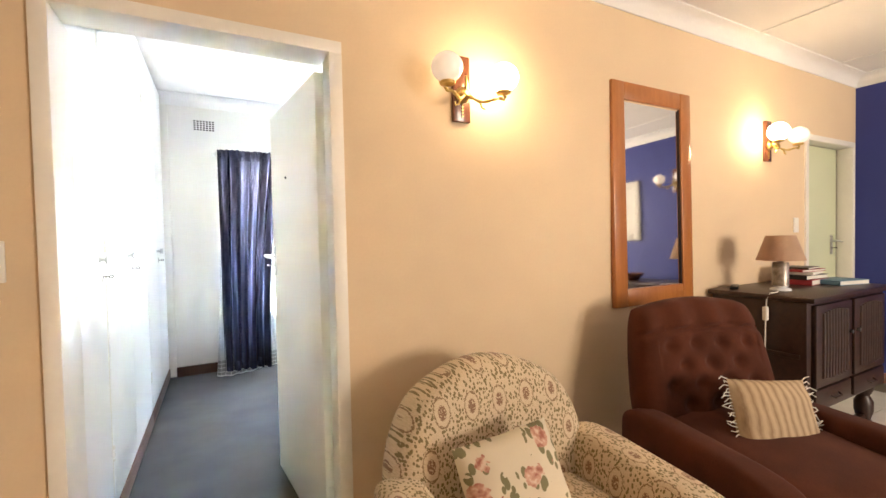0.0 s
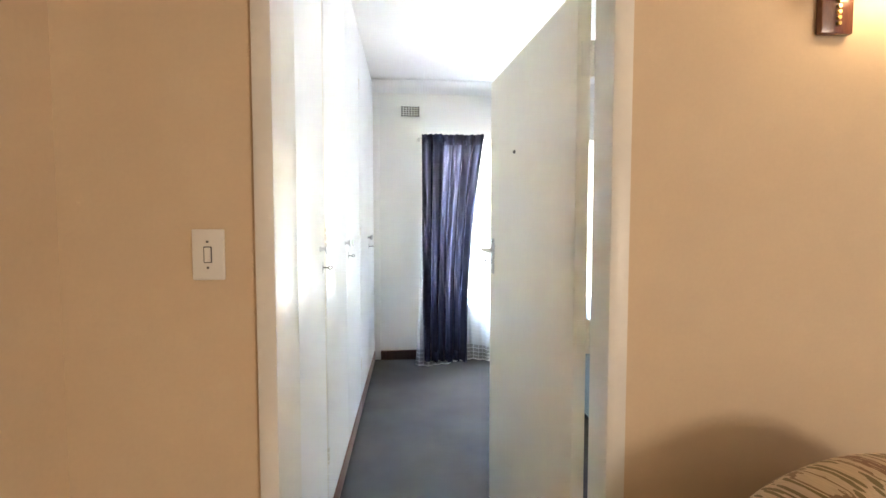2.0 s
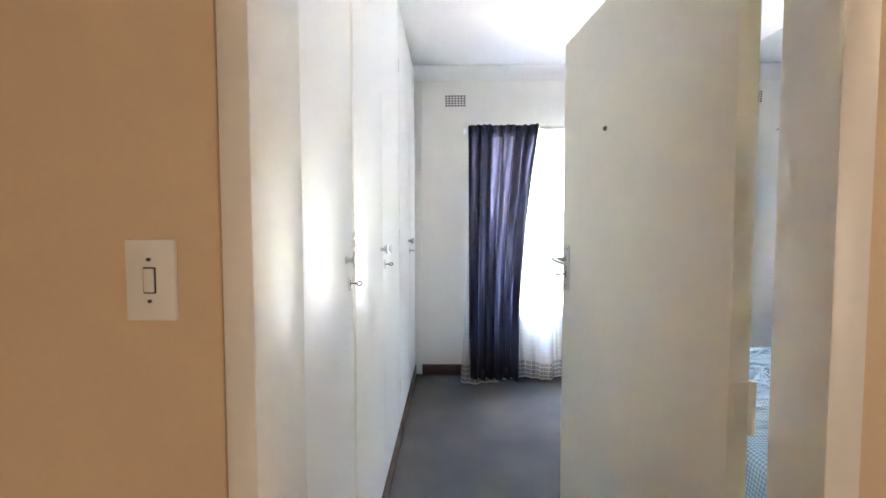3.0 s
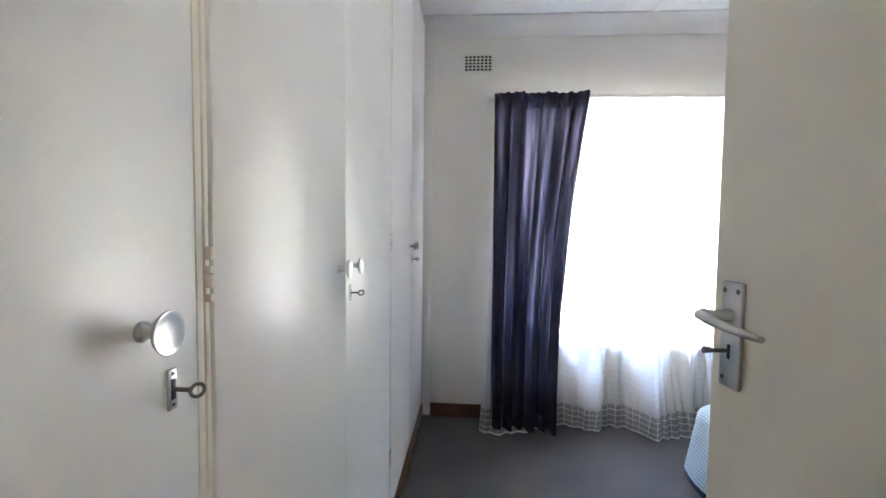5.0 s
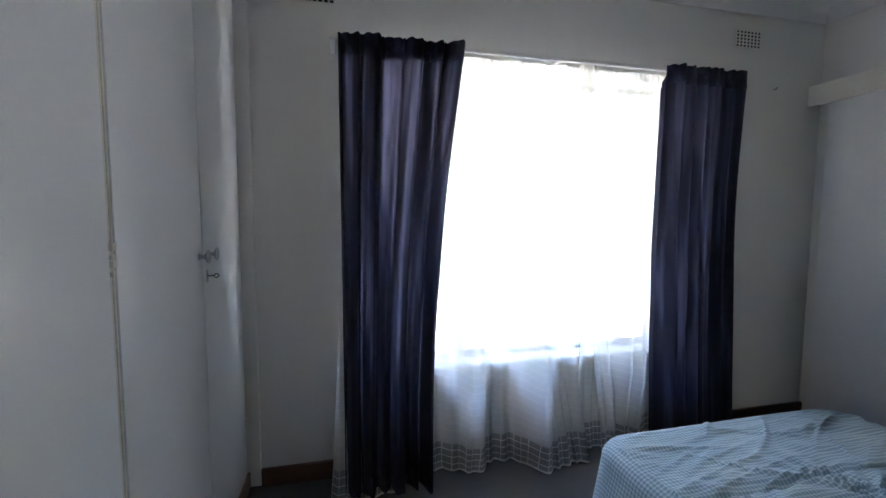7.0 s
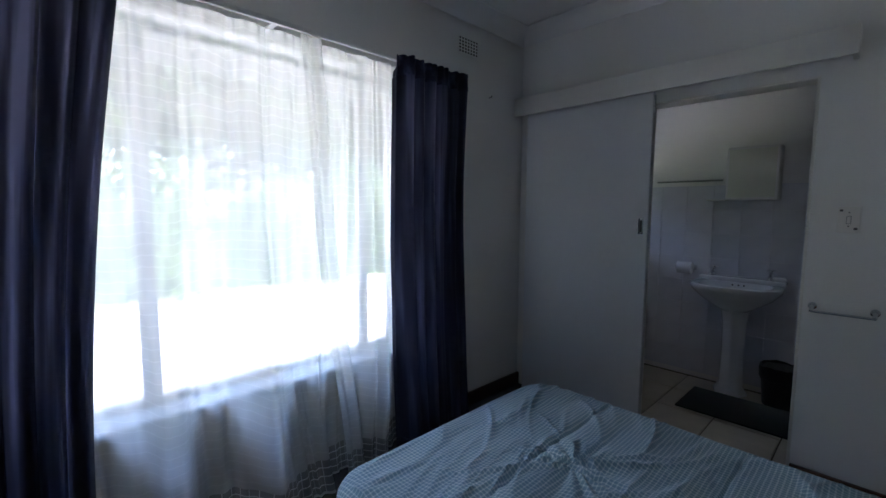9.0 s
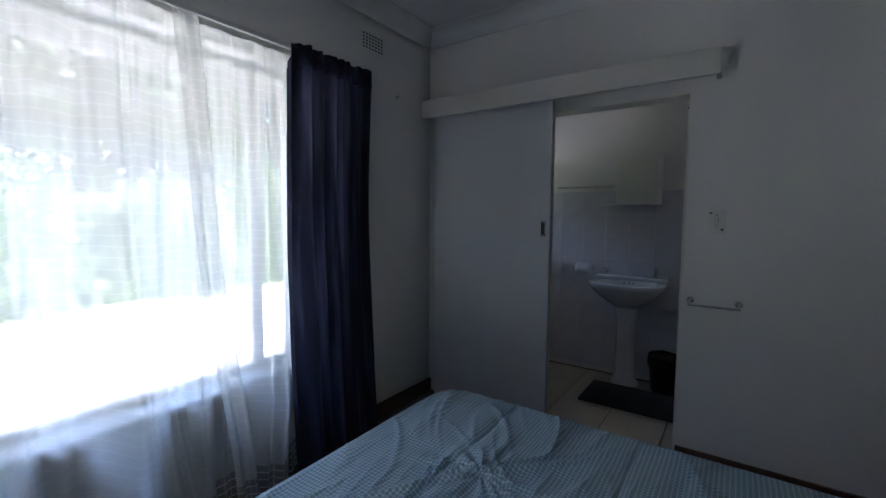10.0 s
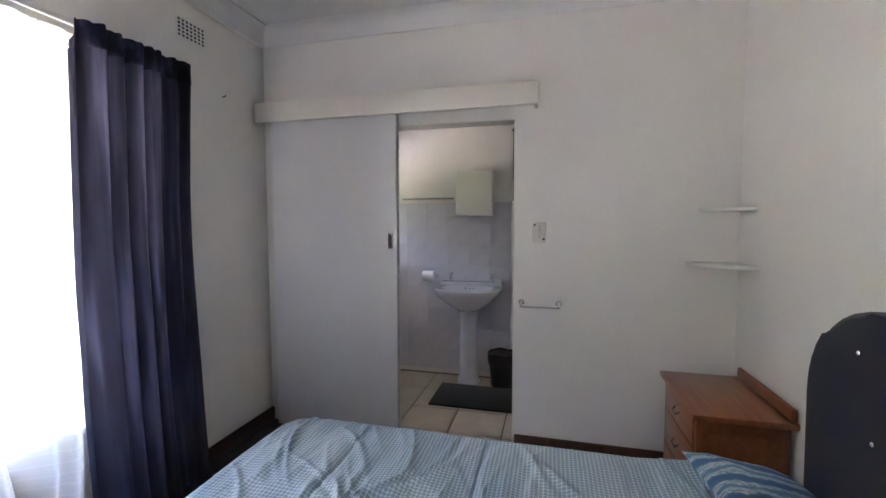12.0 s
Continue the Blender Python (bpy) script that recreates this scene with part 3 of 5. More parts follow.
def lever_handle(parent, y, z0, z1, side):
    """Plate, lever, key and screws on the face whose outward x is side."""
    s = side
    plate = part("handle_plate", box(s * 0.0, s * 0.007, y - 0.021, y + 0.021, z0, z1, 0.003), ALU, parent, "brushed aluminium lever plate")
    zh = z1 - 0.052
    lev = tube([(s * 0.005, y, zh), (s * 0.03, y, zh), (s * 0.048, y + 0.006, zh + 0.002), (s * 0.056, y, zh + 0.002), (s * 0.055, y - 0.03, zh - 0.003), (s * 0.049, y - 0.065, zh - 0.007), (s * 0.045, y - 0.092, zh - 0.009), (s * 0.047, y - 0.110, zh - 0.008)],
               [0.010, 0.0085, 0.0085, 0.008, 0.0072, 0.006, 0.005, 0.0045], 12)
    part("lever", lev, ALU, parent)
    # Black block on the plate paints the dark of the keyhole.
    part("keyhole_shade", box(s * 0.0068, s * 0.0085, y - 0.003, y + 0.003, z0 + 0.045, z0 + 0.068, 0.001), BLACK, parent)
    part("key", tube([(s * 0.006, y, z0 + 0.058), (s * 0.03, y + 0.001, z0 + 0.058), (s * 0.045, y + 0.003, z0 + 0.059)], [0.003, 0.0035, 0.006], 8), STEEL, parent)
    for yy, zz in ((y - 0.014, z1 - 0.014), (y + 0.014, z1 - 0.014), (y + 0.012, z0 + 0.014)):
        m = Matrix.Translation((s * 0.0065, yy, zz)) @ Matrix.Rotation(radians(90) * s, 4, "Y")
        part("screw", lathe([(0.004, 0), (0.004, 0.0012), (0.001, 0.002)], 10, m=m), STEEL, parent)
    return plate


d1 = thing("door_1", "cream painted flush door standing open into the bedroom", "door", pose(0.452, 2.272, 0, 0, 0, 6.3))
tagged(d1, kind="structure")
part("leaf", box(-0.042, 0.0, 0.003, 0.826, 0.010, 2.018, 0.0025), DOORP, d1)


def shifted(ob, x):
    ob.location.x += x
    return ob


before = set(bpy.data.objects)
lever_handle(d1, 0.826 - 0.047, 1.126, 1.290, -1)
for ob in set(bpy.data.objects) - before:
    shifted(ob, -0.042)
for z in (0.22, 1.02, 1.82):
    bm = tube([(0.003, 0.0, z - 0.05), (0.003, 0.0, z + 0.05)], 0.007, 10)
    box(-0.03, 0.001, 0.0005, 0.003, z - 0.048, z + 0.048, bm=bm)
    part("hinge", bm, FRAMEP, d1)
m = Matrix.Translation((-0.042, 0.50, 1.643)) @ Matrix.Rotation(radians(-90), 4, "Y")
part("coat_hook_stub", lathe([(0.007, 0), (0.007, 0.004), (0.004, 0.008)], 12, m=m), STEEL, d1)

bm = bmesh.new()
box(4.12, 4.165, YL - 0.014, 2.20, 0, 2.03, 0.003, bm)
box(4.955, 5.0, YL - 0.014, 2.20, 0, 2.03, 0.003, bm)
box(4.12, 5.0, YL - 0.014, 2.20, 2.03, 2.075, 0.003, bm)
structure("door_frame_living", bm, FRAMEP, "cream enamelled steel door frame")
d2 = thing("door_2", "pale green painted flush door, shut", "door", pose(4.95, 2.20, 0, 0, 0, 90))
tagged(d2, kind="structure")
part("leaf", box(0.0, 0.04, 0.003, 0.785, 0.008, 2.028, 0.002), GREEN, d2)
lever_handle(d2, 0.10, 1.10, 1.27, -1)
# Unseen walls added behind the shut door to stop sky light leaking round it.
structure("light_block_wall", box(4.0, 5.24, 2.25, 2.35, 0, 2.95), CREAM)
structure("light_block_jamb", wall_with_hole(4.0, 5.24, 2.2, 2.25, 0, 2.95, [(4.12, 5.0, 0, 2.075)]), CREAM)

# sliding bathroom door, its cover board
sd = thing("door_3", "white flush sliding door pushed half open", "door", pose(3.128, 4.372, 0))
tagged(sd, kind="structure")
part("leaf", box(0.0, 0.036, 0.0, 0.905, 0.012, 2.19, 0.0025), SLIDE, sd)
bm = box(-0.003, 0.0005, 0.022, 0.055, 1.275, 1.375, 0.001)
part("pull_plate", bm, CHROME, sd, "chrome flush pull")
# Raised black block paints the shade of the pull's hollow.
part("pull_recess_shade", box(-0.0045, -0.0028, 0.030, 0.047, 1.288, 1.362, 0.0005), BLACK, sd)
part("edge_strip", box(-0.002, 0.037, -0.004, 0.0, 0.012, 2.12, 0.001), ALU, sd)
tc = thing("door_track_cover", "cream boxed wooden cover above the sliding door", "pelmet", pose(XR, 3.485, 2.128))
part("front_board", box(-0.11, -0.088, 0, YF - 3.487, 0, 0.13, 0.003), FRAMEP, tc)
part("end_board", box(-0.088, 0, 0, 0.022, 0, 0.13, 0.002), FRAMEP, tc)
part("top_board", box(-0.088, 0, 0.022, YF - 3.487, 0.108, 0.13, 0.002), FRAMEP, tc)
bm = bmesh.new()
box(XR - 0.006, XR + 0.126, OY0 - 0.001, OY0 + 0.012, 0, OH, 0.002, bm)
box(XR - 0.006, XR + 0.126, OY0, OY1, OH - 0.012, OH + 0.001, 0.002, bm)
structure("door_lining_bathroom", bm, FRAMEP)

# ---------------------------------------------------------------- window
WY = 5.53
win = thing("window_1", "white steel casement window with top vents and burglar bars", "window")
tagged(win, kind="structure")
bm = bmesh.new()
for x0, x1 in ((WX0, WX0 + 0.035), (0.695, 0.765), (1.795, 1.85), (WX1 - 0.035, WX1)):
    box(x0, x1, WY, WY + 0.035, WZ0, WZ1, 0.003, bm)
for z0, z1 in ((WZ0, WZ0 + 0.035), (1.865, 1.915), (WZ1 - 0.035, WZ1)):
    for x0, x1 in ((WX0 + 0.035, 0.695), (0.765, 1.795), (1.85, WX1 - 0.035)):
        box(x0, x1, WY + 0.002, WY + 0.033, z0, z1, 0.003, bm)
part("window_frame", bm, WHITE, win)
for x0, x1 in ((WX0 + 0.035, 0.695), (0.765, 1.795), (1.85, WX1 - 0.035)):
    for z0, z1 in ((WZ0 + 0.035, 1.865), (1.915, WZ1 - 0.035)):
        pane = part("pane", box(x0, x1, WY + 0.014, WY + 0.018, z0, z1), GLASS, win)
        pane.visible_shadow = False
part("window_sill", box(WX0, WX1, YF - 0.012, WY, WZ0 - 0.02, WZ0 + 0.002, 0.004), WHITE, win)
bm = bmesh.new()
for x0, x1 in ((0.765, 1.795), (1.85, WX1 - 0.035), (WX0 + 0.035, 0.695)):
    n = max(1, round((x1 - x0) / 0.36))
    tube([(x0, WY - 0.03, 1.965), (x1, WY - 0.03, 1.965)], 0.004, 6, bm)
    for k in range(n):
        a, b = x0 + (x1 - x0) * k / n, x0 + (x1 - x0) * (k + 1) / n
        tube([(a, WY - 0.03, 1.97), ((a + b) / 2, WY - 0.03, 2.10), (b, WY - 0.03, 1.97)], 0.004, 6, bm)
        tube([((a + b) / 2, WY - 0.03, 1.97), ((a + b) / 2, WY - 0.03, 2.10)], 0.004, 6, bm)
    for x in (x0, x1):
        tube([(x, WY - 0.03, 1.965), (x, WY + 0.003, 1.965)], 0.004, 6, bm)
part("burglar_bars", bm, STEEL, win)
for x in (0.73, 1.822):
    bm = tube([(x, WY + 0.003, 1.18), (x, WY - 0.03, 1.18), (x + 0.02, WY - 0.04, 1.12)], 0.006, 8)
    part("casement_latch", bm, BRASS, win)

# Added out of view to let daylight into the bathroom; opening sized for brightness.
win2 = thing("window_2", "small unseen window added to light the bathroom", "window")
tagged(win2, kind="structure")
bm = bmesh.new()
for x0, x1, z0, z1 in ((3.6, 3.63, 1.45, 1.92), (4.22, 4.25, 1.45, 1.92), (3.63, 4.22, 1.45, 1.48), (3.63, 4.22, 1.89, 1.92)):
    box(x0, x1, WY, WY + 0.03, z0, z1, 0.002, bm)
part("window_frame", bm, WHITE, win2)
pane = part("pane", box(3.63, 4.22, WY + 0.012, WY + 0.016, 1.48, 1.89), GLASS, win2)
pane.visible_shadow = False

# Unseen window added to house the daylight lamp; place and size invented.
win3 = thing("window_3", "added unseen steel window around the daylight lamp", "window")
tagged(win3, kind="structure")
part("window_sill", box(2.4, 4.2, YS - 0.12, YS - 0.001, 0.88, 0.901, 0.003), WHITE, win3)
bm = bmesh.new()
for x in (2.425, 3.3, 4.175):
    box(x - 0.025, x + 0.025, YS - 0.16, YS - 0.12, 0.9, 2.1, 0.002, bm)
for z in (0.925, 2.075):
    box(2.4, 4.2, YS - 0.155, YS - 0.125, z - 0.02, z + 0.02, 0.002, bm)
part("window_frame", bm, WHITE, win3)
# The panes are opaque, so that only the lamp in front gives light.
for x0, x1 in ((2.45, 3.275), (3.325, 4.15)):
    part("pane", box(x0, x1, YS - 0.17, YS - 0.164, 0.945, 2.055), SKYBLOCK, win3, "opaque white pane that shuts out the sky")

# ---------------------------------------------------------------- built-in wardrobes
def knob_mesh():
    m = Matrix.Rotation(radians(90), 4, "Y")
    return lathe([(0.011, 0), (0.011, 0.003), (0.007, 0.006), (0.007, 0.019), (0.012, 0.022), (0.021, 0.027), (0.0238, 0.031), (0.0232, 0.0325), (0.0218, 0.0325), (0.018, 0.0312), (0.010, 0.0298), (0.0, 0.0293)], 36, m=m)


def lock_on(parent, y, z, key=True):
    part("lock_plate", box(0.0, 0.003, y - 0.0075, y + 0.0075, z - 0.024, z + 0.024, 0.0014), ALU, parent, "small chromed escutcheon")
    # The hole's shade is a thin black block laid on the plate.
    part("keyhole_shade", box(0.0028, 0.0038, y - 0.0035, y + 0.0035, z - 0.012, z + 0.012, 0.0004), BLACK, parent)
    for dz in (-0.018, 0.018):
        part("screw", lathe([(0.0022, 0), (0.0022, 0.0008), (0.0, 0.0012)], 8, m=Matrix.Translation((0.003, y, z + dz)) @ Matrix.Rotation(radians(90), 4, "Y")), STEEL, parent)
    if key:
        k = tube([(0.001, y, z), (0.02, y, z), (0.024, y, z)], [0.0026, 0.0026, 0.0032], 10)
        tube([(0.024 + 0.008 * (1 - math.cos(a)), y + 0.004 * math.sin(a), z + 0.006 * math.sin(a)) for a in [2 * math.pi * n / 16 for n in range(17)]], 0.0021, 8, k)
        part("key", k, STEEL, parent, "small steel key with a ring bow")


def wardrobe(y0, y1, doors, stiles, label):
    w = thing("wardrobe", label, "wardrobe", pose(XC, y0, 0), "built-in wardrobes along one wall")
    L = y1 - y0
    bm = box(-0.62, -0.02, 0, L, 0.095, HB - 0.002)
    part("carcass", bm, DOORP, w)
    for a, b in stiles:
        part("stile", box(-0.021, -0.003, a, b, 0.096, HB - 0.004, 0.002), DOORP, w)
    part("plinth", box(-0.60, 0.005, 0, L, 0.0, 0.092, 0.003), KICK, w)
    for a, b, knob, lock, hinge in doors:
        d = part("door", box(-0.0195, 0.0, a, b, 0.10, HB - 0.03, 0.003), GLOSS, w)
        if knob is not None:
            k = part("knob", knob_mesh(), ALU, d, "satin chrome dished knob")
            k.location = (0, knob, 1.255)
        if lock is not None:
            lock_on(d, lock, 1.178)
        for z in (0.35, 1.302, 2.35):
            bm = bmesh.new()
            for k, h in enumerate((0.012, 0.020, 0.012, 0.020)):
                hw = 0.0055 if k % 2 else 0.0045
                box(-0.005, hw, hinge - hw, hinge + hw, z - 0.036 + k * 0.0185, z - 0.036 + k * 0.0185 + h * 0.85, 0.002, bm)
            part("hinge", bm, FRAMEP, d)
    return w


wardrobe(2.285, 2.897, [(0.10, 0.592, 0.501, 0.543, 0.095)], [(0.0, 0.094), (0.598, 0.611)], "cream gloss built-in wardrobe with one chrome knob")
wardrobe(2.899, 4.163, [(0.014, 0.612, 0.546, None, 0.005), (0.618, 1.250, 0.655, 0.650, 1.258)], [(0.001, 0.0105), (1.2535, 1.263)], "cream gloss double-door wardrobe with chrome knobs and key")
wardrobe(4.165, YF - 0.002, [(0.012, 0.600, 0.560, None, 0.004), (0.606, 1.175, 0.665, 0.64, 1.183)], [(0.001, 0.009), (1.179, 1.211)], "cream gloss double-door wardrobe beside the window wall")
structure("wardrobe_filler", box(-0.45, -0.36, YF - 0.03, YF - 0.001, 0.095, HB - 0.11, 0.003), CREAM)

# ---------------------------------------------------------------- airbricks
def airbrick(x0, x1, z0, z1):
    v = thing("air_vent", "small white airbrick with rows of square holes set in the wall", "vent", pose((x0 + x1) / 2, YF, (z0 + z1) / 2), "airbricks above the window")
    W, Hh = x1 - x0, z1 - z0
    # Near-black sheet paints the shade inside the airbrick's holes.
    part("hole_shade", box(-W / 2, W / 2, -0.002, -0.0003, -Hh / 2, Hh / 2), DARKGAP, v)
    bm = bmesh.new()
    nx, nz = 7, 5
    px, pz = W / nx, Hh / nz
    for k in range(nx + 1):
        x = -W / 2 + k * px
        box(x - px * 0.16, x + px * 0.16, -0.006, -0.002, -Hh / 2 - pz * 0.16, Hh / 2 + pz * 0.16, bm=bm)
    for k in range(nz + 1):
        z = -Hh / 2 + k * pz
        for j in range(nx):
            x = -W / 2 + j * px
            box(x + px * 0.16, x + px * 0.84, -0.0059, -0.002, z - pz * 0.16, z + pz * 0.16, bm=bm)
    part("grille", bm, CREAM, v)


airbrick(-0.148, 0.041, 2.438, 2.543)
airbrick(2.478, 2.668, 2.460, 2.563)

# ---------------------------------------------------------------- curtains
RY, RZ = 5.185, 2.205
rod = thing("curtain_rod", "thin white metal curtain track on wall brackets", "curtain rod")
part("rod", box(0.02, 2.335, RY - 0.008, RY + 0.008, RZ - 0.010, RZ + 0.010, 0.003), WHITE, rod)
for x in (0.03, 1.18, 2.325):
    bm = box(x - 0.012, x + 0.012, RY + 0.008, YF, RZ - 0.006, RZ + 0.004, 0.002)
    box(x - 0.014, x + 0.014, YF - 0.004, YF - 0.0005, RZ - 0.03, RZ + 0.03, 0.001, bm)
    part("bracket", bm, WHITE, rod)


def curtain(name, label, top, bottom, folds, seed, mid=None):
    """Gathered cloth between (x0, x1) at the head and at the hem."""
    rnd = random.Random(seed)
    ph = [rnd.uniform(0, 6.3) for _ in range(6)]

    def fn(u, v):
        z = 0.055 + v * (RZ + 0.016 - 0.055)
        s = v ** 1.3
        x0, x1 = bottom[0] + (top[0] - bottom[0]) * s, bottom[1] + (top[1] - bottom[1]) * s
        if mid:
            x0 += mid[0] * math.sin(math.pi * v)
            x1 += mid[1] * math.sin(math.pi * v)
        w = u + 0.035 * math.sin(3 * math.pi * u + ph[0]) * math.sin(math.pi * u)
        head = max(0.0, (z - 2.12) / 0.11)
        a = 2 * math.pi * folds * w + 0.5 * math.sin(2.2 * (1 - v) + ph[1])
        deep = (0.040 + 0.012 * math.sin(5 * u + ph[2])) * (1 - 0.45 * min(1, head)) * (0.75 + 0.35 * (1 - v))
        y = RY - 0.022 + deep * math.sin(a) + 0.012 * math.sin(2.3 * a + ph[3]) * (1 - v * 0.5)
        y += 0.014 * math.sin(a * 0.47 + ph[5]) + 0.016 * noise.noise((u * 9, v * 1.6, ph[4])) + 0.010 * noise.noise((u * 6, v * 5, ph[4])) - 0.045 * (1 - v) ** 1.5
        x = x0 + (x1 - x0) * w + 0.010 * math.cos(a + 0.6)
        if head > 0:
            y += 0.006 * math.sin(2 * math.pi * folds * 3 * w) * min(1, head)
            z += 0.008 * abs(math.sin(2 * math.pi * folds * 1.5 * w)) * min(1, head)
        y = min(y, RY - 0.010) if z > 2.15 else y
        return (x, y, z)

    bm = sheet(fn, 150, 60, lambda u, v: (u * (top[1] - top[0]) * 2.2, v * 2.2))
    c = thing(name, label, "curtain", group="navy curtains at the window")
    part("cloth", bm, NAVY, c)
    hem = sheet(lambda u, v: tuple(Vector(fn(u, 0.045 * v)) + Vector((0, -0.003, 0))), 110, 3)
    part("hem", hem, NAVY, c)
    band = sheet(lambda u, v: tuple(Vector(fn(u, 0.955 + 0.043 * v)) + Vector((0, -0.004, 0))), 150, 4)
    part("heading_tape", band, NAVY, c)
    return c


curtain("curtain", "long navy blue curtain gathered at the window, lit from behind", (0.045, 0.64), (0.05, 0.475), 6, 3, (0.0, -0.03))
curtain("curtain", "long navy blue curtain hanging beside the sliding door corner", (1.80, 2.325), (1.80, 2.32), 6, 8, (-0.015, -0.035))


def net_fn(x_from, x_to, seed, kick, edge=0.0):
    rnd = random.Random(seed)
    ph = [rnd.uniform(0, 6.3) for _ in range(6)]
    n = (x_to - x_from) * 6.5

    def fn(u, v):
        z = 0.008 + v * (RZ - 0.012)
        low = 1 - v
        w = u + 0.010 * math.sin(9 * u + ph[0]) + 0.006 * noise.noise((u * 8, v * 2.5, ph[4]))
        a = 2 * math.pi * n * w + 1.1 * math.sin(2.5 * low + ph[1]) + 1.6 * noise.noise((u * 5, v * 1.2, ph[5]))
        x = x_from + (x_to - x_from) * w + 0.008 * math.cos(a) + edge * low ** 2 * (1 - u) ** 4
        hang = RY + 0.075 + 0.008 * math.sin(a) + 0.004 * math.sin(3.3 * a) * v
        big = 0.5 + 0.5 * math.sin(11.5 * x + 1.3 * math.sin(4.1 * x + ph[2]) + 0.9 * math.sin(2.0 * low + ph[3]))
        free = max(0.0, min(1.0, (x - 0.55) / 0.15, (1.85 - x) / 0.15))
        loose = YF - 0.022 - (0.14 + 0.09 * free) * big ** 1.6 * (1 - 0.55 * max(0.0, (low - 0.78) / 0.22)) + 0.010 * math.sin(a) + 0.012 * math.sin(2.0 * a + ph[1])
        k = min(1.0, low * 1.45) ** 1.5
        y = hang * (1 - k) + loose * k + 0.010 * noise.noise((u * 14, v * 7, ph[3]))
        out = kick * max(0.0, low - 0.74) ** 1.3 * 5.0 * (0.6 + 0.4 * math.sin(7 * u + ph[3]))
        return (x, min(y, YF - 0.016) - out, z)
    return fn


nets = thing("net_curtain", "sheer white net curtain reaching the carpet, plaid hem", "net curtain")
f1, f2 = net_fn(0.06, 1.42, 4, 0.20, -0.09), net_fn(1.36, 2.30, 5, 0.08)
part("net_panel", sheet(f1, 300, 50, lambda u, v: (u * 2.4, v * 2.2)), NET, nets)
part("net_panel", sheet(lambda u, v: tuple(Vector(f2(u, v)) + Vector((0, 0.012, 0))), 220, 50, lambda u, v: (u * 1.7, v * 2.2)), NET, nets)
fold = lambda u, v: (1.30 + 0.10 * u + 0.20 * (1 - v) ** 1.2 + 0.01 * math.sin(9 * v), RY + 0.036 - 0.012 * math.sin(math.pi * u * 3) - 0.10 * max(0, 0.3 - v), 0.01 + v * (RZ - 0.014))  # noqa: E731
part("net_edge", sheet(fold, 18, 50, lambda u, v: (u * 0.3, v * 2.2)), NET, nets)

# ---------------------------------------------------------------- bed
def bedspread(x0, x1, y0, y1, top, hem):
    """Rings from the middle of the mattress out over its edge and down to the hem."""
    bm = bmesh.new()
    lay = bm.loops.layers.uv.new("UVMap")
    cx, cy, hx, hy, N = (x0 + x1) / 2, (y0 + y1) / 2, (x1 - x0) / 2, (y1 - y0) / 2, 720
    R = 0.10
    rnd = random.Random(17)
    creases = []
    for _ in range(84):
        a = rnd.gauss(0.15, 0.42)
        creases.append((rnd.uniform(x0, x1), rnd.uniform(y0 + 0.35, y1), math.cos(a), math.sin(a), rnd.uniform(0.09, 0.28), rnd.uniform(0.010, 0.021), rnd.uniform(0.006, 0.015), rnd.uniform(-0.9, 0.9)))

    def contour(k, shrink):
        a = 2 * math.pi * k / N
        c, s = math.cos(a), math.sin(a)
        q = max(abs(c), abs(s))
        px, py = hx * max(-1, min(1, c / q * 1.0)), hy * max(-1, min(1, s / q * 1.0))
        r = R
        ox, oy = max(0.0, abs(px) - (hx - r)), max(0.0, abs(py) - (hy - r))
        if ox > 0 and oy > 0:
            d = math.hypot(ox, oy)
            px, py = math.copysign(hx - r + ox / d * r, px), math.copysign(hy - r + oy / d * r, py)
            nrm = Vector((math.copysign(ox, px), math.copysign(oy, py), 0)).normalized()
        else:
            nrm = Vector((math.copysign(1, px), 0, 0)) if abs(abs(px) - hx) < abs(abs(py) - hy) else Vector((0, math.copysign(1, py), 0))
        return Vector((px, py, 0)) * shrink, nrm

    rings = []
    flat, drop = 132, 30
    length = 0.06 * math.pi / 2 + (top - 0.06 - hem)
    for j in range(flat + drop + 1):
        row = []
        for k in range(N):
            if j <= flat:
                p, nrm = contour(k, 0.02 + 0.98 * j / flat)
                uv = (cx + p.x, cy + p.y)
                X, Y = cx + p.x, cy + p.y
                z = top + 0.010 * noise.noise((X * 1.6, Y * 1.6, 1.0))
                z += 0.010 * noise.noise((X * 2.0 + Y * 1.2, Y * 9 - X * 2, 4.0))
                z += 0.018 * max(0.0, 0.5 - abs(noise.noise((X * 1.3, Y * 15 + 2.5 * math.sin(X * 2.5), 6.0))) * 2.4) * (0.55 + noise.noise((X * 1.5, Y * 1.5, 8.0)))
                ridge = abs(noise.noise((X * 1.5 + 0.5 * Y, Y * 5.5 - X * 1.2, 9.0)))
                z += 0.007 * max(0.0, 0.16 - ridge) / 0.16
                for ax, ay, c, sn, ln, wd, hh, bend in creases:
                    along = (X - ax) * c + (Y - ay) * sn
                    if abs(along) < 2 * ln:
                        across = (Y - ay) * c - (X - ax) * sn - bend * along * along
                        if abs(across) < 3 * wd:
                            z += hh * math.exp(-(along / ln) ** 2 - (across / wd) ** 2)
                rr, th = math.hypot(X - 1.80, Y - 4.10), math.atan2(Y - 4.10, X - 1.80)
                z += 0.0085 * math.exp(-(rr / 0.24) ** 2) * math.sin(13 * th + 2 * math.sin(3 * th)) * min(1, rr / 0.05)
                for line in (3.10, 3.66, 4.22):
                    z -= 0.012 * math.exp(-((Y - line - 0.01 * math.sin(4 * X)) / 0.010) ** 2)
